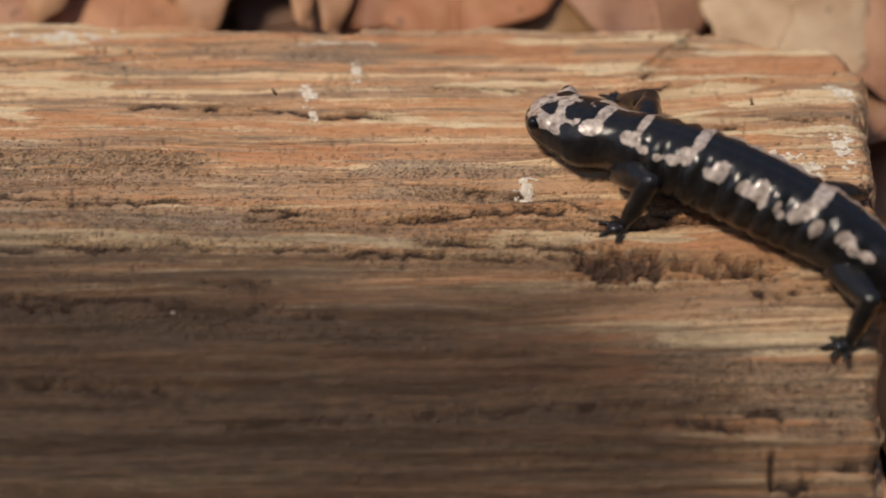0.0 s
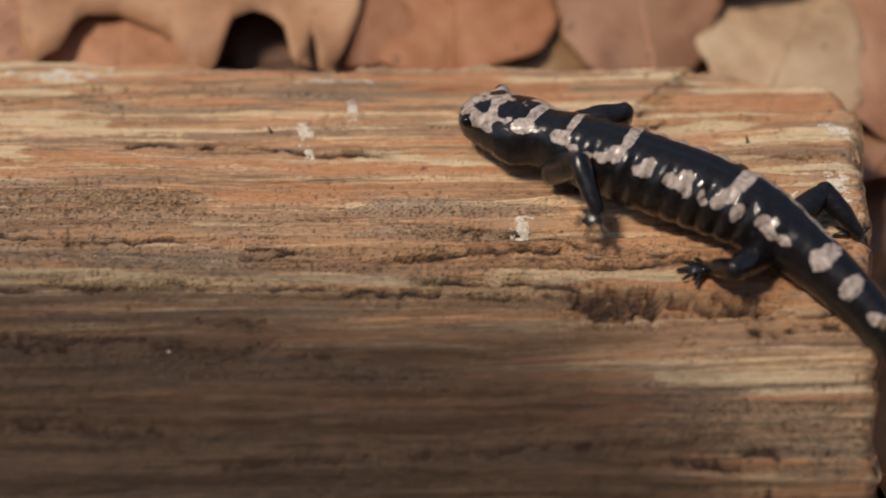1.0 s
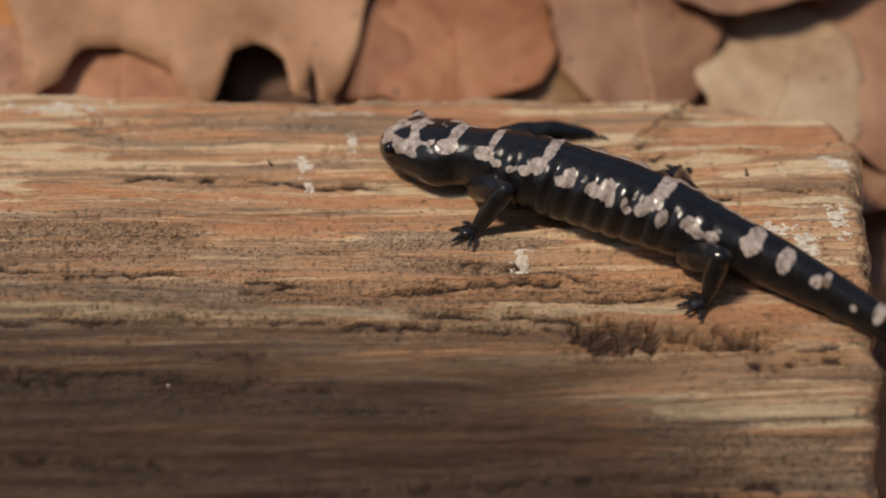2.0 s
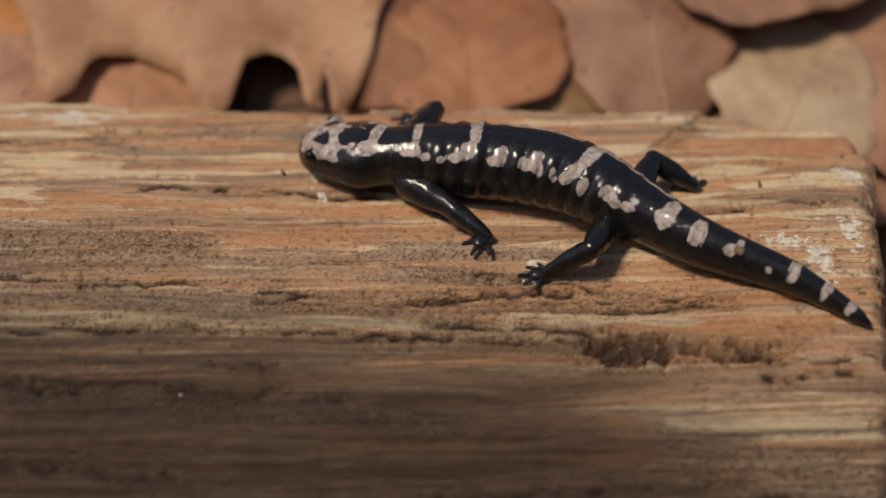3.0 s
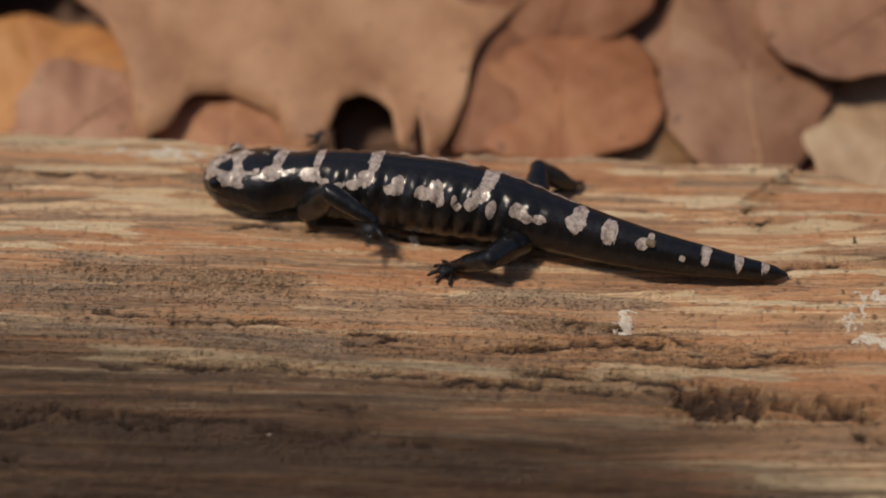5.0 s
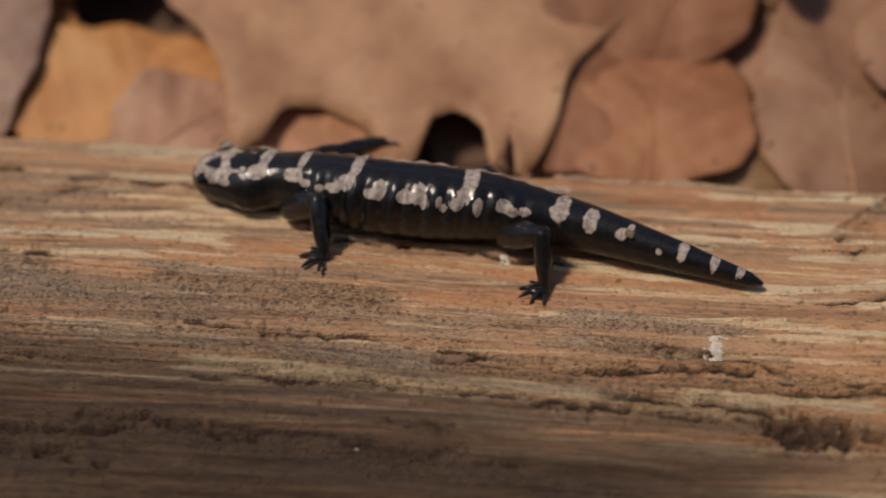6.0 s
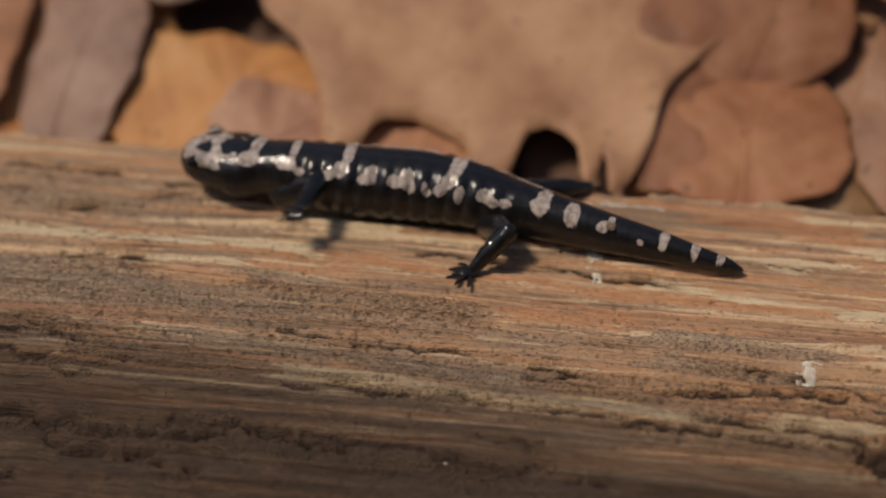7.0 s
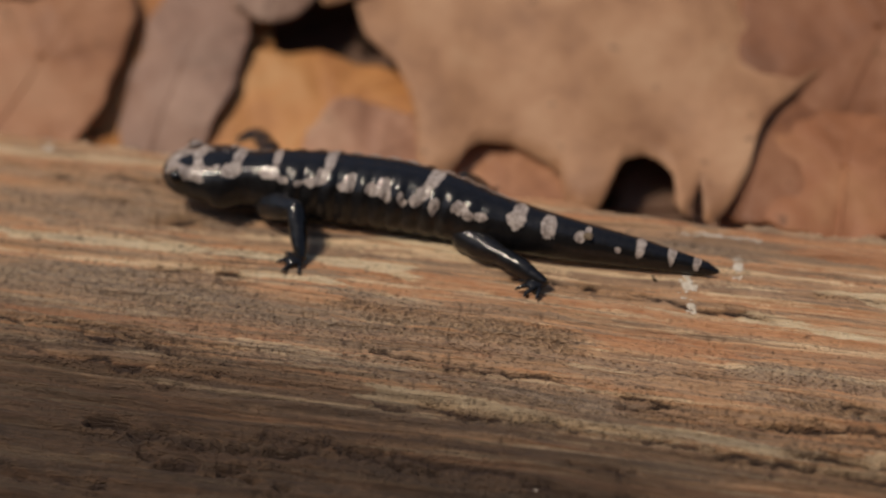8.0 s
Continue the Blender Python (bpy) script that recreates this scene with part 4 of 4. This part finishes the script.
def foot_mesh(toes, side, thing):
    """A flat foot at its ankle, toes towards +x; each toe is a piece of its own."""
    t = np.linspace(0, 1, 16)
    angle = np.linspace(0, 2 * np.pi, 17)[:-1]
    wide = np.sqrt(np.clip(1 - (2 * t - 1) ** 2, 0, 1)) * (0.0010 + 0.0009 * t)
    x = -0.0012 + 0.0042 * t
    points = np.stack([np.repeat(x[:, None], 16, 1), wide[:, None] * np.sin(angle), 0.55 * wide[:, None] * np.cos(angle) - 0.0004], -1)
    foot = new("foot", grid_mesh("foot", points[:, ::-1], SKIN, closed=True, attributes={"pattern": np.full(points.shape[:2], -1.0)}))
    foot.parent = thing
    for k in range(toes):
        share = k / (toes - 1) * 2 - 1
        turn = radians(62 * share)
        reach = 0.0037 - 0.0010 * abs(share - 0.1)
        u = np.linspace(0, 1, 10)
        r = (0.00056 - 0.00030 * u) * np.sqrt(np.clip(1 - (2 * u - 1) ** 10, 0, 1))
        along = np.stack([0.0014 * math.cos(turn) + reach * u * math.cos(turn), 0.0012 * math.sin(turn) * 1.2 + reach * u * math.sin(turn), -0.0006 - 0.0005 * u + 0.0003 * np.sin(np.pi * u)], -1)
        ring = np.linspace(0, 2 * np.pi, 9)[:-1]
        tube = along[:, None, :] + r[:, None, None] * np.stack([-np.sin(ring) * math.sin(turn), np.sin(ring) * math.cos(turn), np.cos(ring)], -1)[None]
        toe = new("toe", grid_mesh("toe", tube[:, ::-1], SKIN, closed=True, attributes={"pattern": np.full(tube.shape[:2], -1.0)}))
        toe.parent = foot
    return foot


HEAD_END, TAIL_START = 0.0165, 0.0615
TRUNK = [HEAD_END + (TAIL_START - HEAD_END) * k / 13 for k in range(14)]
TAIL = [TAIL_START + (TAIL_TIP - TAIL_START) * k / 12 for k in range(13)]
FRONT_BONES, HIND_BONES = (0.0088, 0.0089), (0.0091, 0.0088)


def build_salamander():
    thing = new("salamander")
    tagged(thing, "glossy black salamander with pale grey bands walking along the log", "salamander")
    pieces = [(body_piece("head", 0.0, HEAD_END, thing, "broad blunt black head with grey blotches"), HEAD_END / 2, 0.0, HEAD_END)]
    for a, b in zip(TRUNK[:-1], TRUNK[1:]):
        pieces.append((body_piece("trunk_segment", a, b, thing), (a + b) / 2, a, b))
    for a, b in zip(TAIL[:-1], TAIL[1:]):
        pieces.append((body_piece("tail_segment", a, b, thing), (a + b) / 2, a, b))
    head = pieces[0][0]
    for side in (1, -1):
        across, up = body_surface(np.array(0.0046), np.array(1.16 * side))
        bm = bmesh.new()
        bmesh.ops.create_uvsphere(bm, u_segments=20, v_segments=14, radius=0.0013)
        for vert in bm.verts:
            vert.co += Vector((0.0044 - HEAD_END / 2, float(across) * 0.95, float(up) * 0.98))
        part("eye", bm, EYE, head, "bulging wet black eye")
    tail_ob, middle = pieces[14 + 5][:2]
    bm = bmesh.new()
    bmesh.ops.create_icosphere(bm, subdivisions=2, radius=1)
    across, up = body_surface(np.array(0.0808), np.array(0.62))
    for vert in bm.verts:
        wobble = 1 + 0.3 * noise.noise(vert.co * 1.7)
        vert.co = Vector((0.0808 - middle + 0.0010 * vert.co.x * wobble, float(across) + 0.0011 * vert.co.y * wobble, float(up) + 0.0005 * vert.co.z))
    part("wood_fleck", bm, SOIL_FLECK, tail_ob, "brown crumb of wood stuck to the tail")
    legs = {}
    for key, bones, toes, label in (("left front", FRONT_BONES, 4, "arm"), ("right front", FRONT_BONES, 4, "arm"), ("left hind", HIND_BONES, 5, "leg"), ("right hind", HIND_BONES, 5, "leg")):
        side = 1 if key.startswith("left") else -1
        upper = limb_mesh("upper_" + label, bones[0], 0.0026, 0.0017, thing)
        lower = limb_mesh("lower_" + label, bones[1], 0.0017, 0.0010, thing)
        legs[key] = (upper, lower, foot_mesh(toes, side, thing), bones, side)
    return thing, pieces, legs


SALAMANDER, PIECES, LEGS = build_salamander()


# ---- what moves ----
# the spine, every 0.2 s: place of the mid body (mm), headings along it (degrees, from the snout to the tail tip), lift of the head (mm)
MID_X = [52.8, 51.4, 49.8, 47.8, 45.4, 42.9, 40.4, 38, 35.6, 33.1, 30.6, 28, 25.4, 22.6, 19.6, 16.5, 13.4, 10.1, 6.5, 2.6, -1.2, -4.6, -7.7, -11.1, -14.3, -17.1, -19.9, -23, -26.7, -31.3, -36.8, -41, -44.4, -48, -52.2, -56.6, -60.9, -65.1, -69.4, -73.8, -78.2]
MID_Y = [-11.6, -8.7, -6.1, -4, -2.4, -1.4, -0.8, -0.2, 0.6, 2.1, 4.5, 7.5, 10.3, 12.7, 14.1, 14.2, 14.6, 15.1, 15.1, 14.9, 15.3, 16.8, 18.5, 18.9, 18.5, 18.4, 18.6, 19, 19.5, 20.2, 21.2, 22.8, 24.7, 26.5, 27.8, 28, 26.7, 25.3, 25.2, 26.8, 29.2]
LIFT = [-0.5, -0.3, -0.2, 0.1, 0.5, 0.9, 1.1, 1.2, 0.7, 0.1, -0.2, -0.2, -0.3, -0.3, -0.5, -0.5, -0.4, -0.3, -0.3, -0.4, -0.6, -0.6, -0.5, -0.3, 0, 0.2, 0.1, 0, -0.1, -0, 0.3, 0.4, 0.6, 1.2, 2.2, 3.4, 3.8, 4.1, 3.9, 3.4, 3.3]
SNOUT_TURN = [-45.6, -41.3, -42.9, -43.3, -40.9, -40, -35.5, -32.8, -33, -31.6, -27.7, -23.8, -19.6, -16.4, -20.8, -38.4, -36.9, -30.6, -25.9, -23.6, -24.5, -24, -24.5, -21.9, -16.6, -13.9, -14.2, -18, -24.9, -27.6, -14.2, -11.5, -16.4, -17.8, -14, -10.6, -7.1, -3.6, -3, -4.2, -3.4]
HEAD_TURN = [-33.4, -31.8, -32.1, -32.7, -33.2, -34.1, -32.5, -32.2, -32.6, -30, -25.8, -22.2, -18, -12.3, -8.7, -15, -19.2, -21.1, -20.6, -19, -18.6, -17.2, -16.1, -13.4, -10.7, -10.5, -11.9, -15.9, -22.3, -24.6, -10.9, -4.6, -3.1, -4.1, -6.2, -7.6, -8.8, -9.8, -9.2, -5.9, -0.2]
SHOULDER_TURN = [-29.8, -26.8, -24.5, -24.4, -26.3, -27.8, -28.8, -31, -32.2, -29.4, -24.9, -21.1, -17, -10.6, -4.2, -6, -11, -14.2, -15.7, -17.1, -17.8, -14.3, -9.9, -7.3, -7.5, -8.8, -10.1, -12.4, -16.6, -19.6, -13.8, -4.9, 4, 6, 2, -1.4, -6.9, -12.1, -11.9, -4.9, 6.6]
MIDDLE_TURN = [-30.6, -28.6, -27.5, -27.2, -27.4, -27.3, -27, -28.2, -31.3, -30.7, -25.9, -22, -19.1, -16, -12.2, -10.2, -10.5, -9.7, -9.6, -10.9, -11.4, -11.4, -10.7, -9.6, -9.2, -9.6, -9.6, -8.7, -6.8, -4.9, -5.1, -4.2, -1.4, -0.1, -0.3, 0.3, -1.1, -1.5, -2.2, -3.2, -2.7]
HIP_TURN = [-31.6, -35.1, -40.2, -41.3, -38.3, -35.8, -29.7, -26.1, -31, -34.3, -29.2, -24.3, -21.9, -22.9, -28.7, -36.9, -32.1, -25.1, -18.5, -11.4, -7.4, -12.2, -18.8, -19.8, -16.4, -13.9, -11.9, -8.4, -2.2, 4, 0.7, -8.2, -16.8, -18.1, -13.3, -8.5, -2.2, 4.6, 4.6, -3, -11.9]
TAIL_ROOT_TURN = [-34.9, -39.1, -45.6, -47.5, -45.6, -46.2, -42.5, -42.5, -43.1, -37.7, -30, -25.8, -25.8, -30, -36.2, -37.5, -33, -30.8, -27.4, -21.3, -17.3, -15.8, -17.2, -23.1, -25.1, -19.9, -14.5, -9.4, -3.8, -2.4, -13.2, -18.2, -20.9, -20.1, -16.9, -15, -10, -5.1, -4, -6.4, -9.2]
TAIL_TURN = [-33.3, -39, -46.1, -48.3, -47.3, -49.9, -49.5, -54, -52.7, -40.7, -30.1, -25.7, -27, -31.7, -33.1, -21.8, -18.6, -21.4, -23.3, -23.5, -23.3, -17.7, -11.2, -8.2, -9.3, -11.2, -12, -12.4, -13.7, -16.3, -17.8, -14.4, -11, -9.6, -9.9, -10.4, -8.8, -6.5, -5.3, -4.3, -1.1]
TAIL_TIP_TURN = [-31.4, -38.4, -44.8, -47.8, -48.8, -51.6, -54.9, -59.2, -56.4, -45.3, -35.1, -29.4, -28.7, -31.7, -35.6, -36.2, -35.9, -37.6, -38.7, -38.7, -38.2, -31.9, -21.4, -4.5, 5.6, 0.7, -8.5, -17.4, -23.6, -23.1, -11.9, -7.3, -7.6, -8.5, -8.5, -7.7, -6.7, -5.4, -4.4, -3.6, -1.9]
HEADINGS = [SNOUT_TURN, HEAD_TURN, SHOULDER_TURN, MIDDLE_TURN, HIP_TURN, TAIL_ROOT_TURN, TAIL_TURN, TAIL_TIP_TURN]
KNOTS = [0.0, 0.012, 0.026, 0.040, 0.054, 0.068, 0.082, 0.1045]
# where each foot stands: from, to (seconds), x, y
STEPS = {
    "left front": [(-0.5, 0.85, 0.0327, -0.0129), (1.38, 3.2, 0.0095, 0.0022), (3.52, 4.85, -0.0205, 0.0068), (5.4, 6.75, -0.0506, 0.0102), (7.22, 9, -0.0890, 0.0128)],
    "left hind": [(-0.5, 0.22, 0.0670, -0.0330), (0.6, 2.6, 0.0465, -0.0146), (2.92, 4.55, 0.0190, -0.0045), (5.0, 6.3, -0.0120, 0.0074), (6.6, 9, -0.0408, 0.0110)],
    "right front": [(-0.9, -0.6, 0.0700, 0.0100), (-0.2, 1.9, 0.0350, 0.0174), (2.35, 3.85, -0.0030, 0.0350), (4.5, 5.95, -0.0367, 0.0460), (6.35, 7.65, -0.0749, 0.0478), (8.1, 9, -0.1131, 0.0490)],
    "right hind": [(-0.5, 1.3, 0.0730, -0.0079), (1.7, 3.55, 0.0465, 0.0159), (3.95, 5.2, 0.0092, 0.0299), (5.6, 7.05, -0.0219, 0.0395), (7.45, 9, -0.0595, 0.0440)],
}


def eased(values, t):
    """A smooth curve through values that are 0.2 s apart."""
    k = min(max(t / 0.2, 0.0), len(values) - 1.0)
    i = min(int(k), len(values) - 2)
    f = k - i
    a, b, c, d = (values[min(max(j, 0), len(values) - 1)] for j in (i - 1, i, i + 1, i + 2))
    return b + 0.5 * f * (c - a + f * (2 * a - 5 * b + 4 * c - d + f * (3 * (b - c) + d - a)))


def spine_at(t):
    """Places and headings along the spine at a time, a row each half millimetre."""
    s = np.arange(0, TAIL_TIP + 0.0004, 0.0005)
    heading = np.radians(np.interp(s, KNOTS, [eased(row, t) for row in HEADINGS]))
    smooth = np.convolve(np.pad(heading, 8, mode="edge"), np.ones(17) / 17, mode="valid")
    x, y = np.cumsum(np.cos(smooth)) * 0.0005, np.cumsum(np.sin(smooth)) * 0.0005
    x, y = x - x[80] + eased(MID_X, t) / 1000, y - y[80] + eased(MID_Y, t) / 1000
    lift = eased(LIFT, t) / 1000 * np.clip(1 - s / 0.035, 0, 1) ** 1.3
    z = log_top(np.minimum(y, 0.03)) + body_level(s) + lift
    return s, x, y, z, smooth


def frame_from(origin, along, up):
    """A pose whose x axis runs along and whose z axis is near up."""
    ex = Vector(along).normalized()
    ey = Vector(up).cross(ex).normalized()
    ez = ex.cross(ey)
    m = Matrix((ex, ey, ez)).transposed().to_4x4()
    m.translation = origin
    return m


def foot_place(key, t, out):
    """A foot's palm at a time: place, how high it is lifted, how far into its step it is (0 standing)."""
    steps = STEPS[key]
    for k, (start, stop, x, y) in enumerate(steps):
        if start <= t <= stop:
            tired = max(0.0, (t - stop + 0.25) / 0.25)
            return Vector((x, y)), 0.0, 0.0, tired
        if k + 1 < len(steps) and stop < t < steps[k + 1][0]:
            f = (t - stop) / (steps[k + 1][0] - stop)
            g = f * f * (3 - 2 * f)
            place = Vector((x, y)).lerp(Vector(steps[k + 1][2:]), g) + Vector(out) * {"right front": 0.003, "left front": -0.002}.get(key, 0.003) * math.sin(math.pi * f)
            return place, {"right front": 0.005, "left front": 0.007}.get(key, 0.0045) * math.sin(math.pi * f), f, 1 - g
    return Vector(steps[0][2:]), 0.0, 0.0, 0.0


def wood_level(x, y):
    """The height of the wood under a place."""
    found = [LOG_SURFACE.ray_cast(Vector((x + a, y + b, 0.1)), Vector((0, 0, -1)))[0] for a, b in ((0, 0), (0.002, 0), (-0.002, 0), (0, 0.002), (0, -0.002))]
    found = [q.z for q in found if q is not None and q.z > 0.04 or y < 0.03]
    return sum(found) / len(found) if found else float(log_top(min(y, 0.05)))


def bend_limb(root, tip, bones, pole):
    """Where the elbow or knee lies, and where the tip ends if it is out of reach."""
    a, b = bones
    way = tip - root
    reach = min(max(way.length, abs(a - b) + 0.001), (a + b) * 0.995)
    way = way.normalized()
    tip = root + way * reach
    along = (a * a - b * b + reach * reach) / (2 * reach)
    high = math.sqrt(max(a * a - along * along, 0))
    side = pole - way * pole.dot(way)
    return root + way * along + side.normalized() * high, tip


def piece_frame(at, is_head, a, b):
    """The pose of one length of the body between two places on the spine; the head hangs on its neck end."""
    up = Vector((0, 0, 1))
    if is_head:
        along = (at(b) - at(0.005)).normalized()
        return frame_from(at(b) - along * (b - a) / 2, along, up)
    return frame_from((at(a) + at(b)) / 2, at(b) - at(a), up)


def motions():
    times = [k / 10 for k in range(81)]
    rows = {SALAMANDER: []}
    up = Vector((0, 0, 1))
    for t in times:
        s, x, y, z, heading = spine_at(t)
        at = lambda q: Vector((np.interp(q, s, x), np.interp(q, s, y), np.interp(q, s, z)))
        turn = float(np.interp(0.04, s, heading))
        mid = at(0.04)
        base = pose(mid.x, mid.y, float(log_top(min(mid.y, 0.03))), 0, 0, math.degrees(turn))
        home = base.inverted()
        rows[SALAMANDER].append((t, base))
        for ob, middle, a, b in PIECES:
            rows.setdefault(ob, []).append((t, home @ piece_frame(at, ob.name == "head", a, b)))
        for key, (upper, lower, foot, bones, side) in LEGS.items():
            front = key.endswith("front")
            where = 0.0205 if front else 0.0590
            h = float(np.interp(where, s, heading))
            tail_way = Vector((math.cos(h), math.sin(h), 0))
            out = Vector((math.sin(h), -math.cos(h), 0)) * side
            root = at(where) + out * (0.0038 if front else 0.0036) - up * (0.0024 if side > 0 else 0.0012 if not front else -0.0014)
            palm, raised, stage, tired = foot_place(key, t, out.xy)
            level = wood_level(palm.x, palm.y)
            toes = (-tail_way * (0.85 - 0.55 * tired) + out * (0.55 + 0.2 * tired)).normalized()
            ankle = Vector((palm.x, palm.y, level + 0.0015 + raised + 0.0012 * tired)) - toes * 0.0010
            pole = up * (0.5 if side > 0 else 0.75 if front else 0.7) + tail_way * ((0.75 if side > 0 else 0.8) if front else (0.65 + 0.4 * tired if side > 0 else -0.9 + 1.6 * tired)) + out * (0.45 if side > 0 else 0.35 if front else 0.2)
            joint, ankle = bend_limb(root, ankle, bones, pole)
            rows.setdefault(upper, []).append((t, home @ frame_from(root, joint - root, up + out * 0.01)))
            rows.setdefault(lower, []).append((t, home @ frame_from(joint, ankle - joint, up + out * 0.3 - tail_way * 0.2)))
            dip = Vector(toes) - up * (0.45 * tired + 0.3 * math.sin(math.pi * stage))
            rows.setdefault(foot, []).append((t, home @ frame_from(ankle, dip, up)))
    for ob, path in rows.items():
        walk(ob, path)


motions()
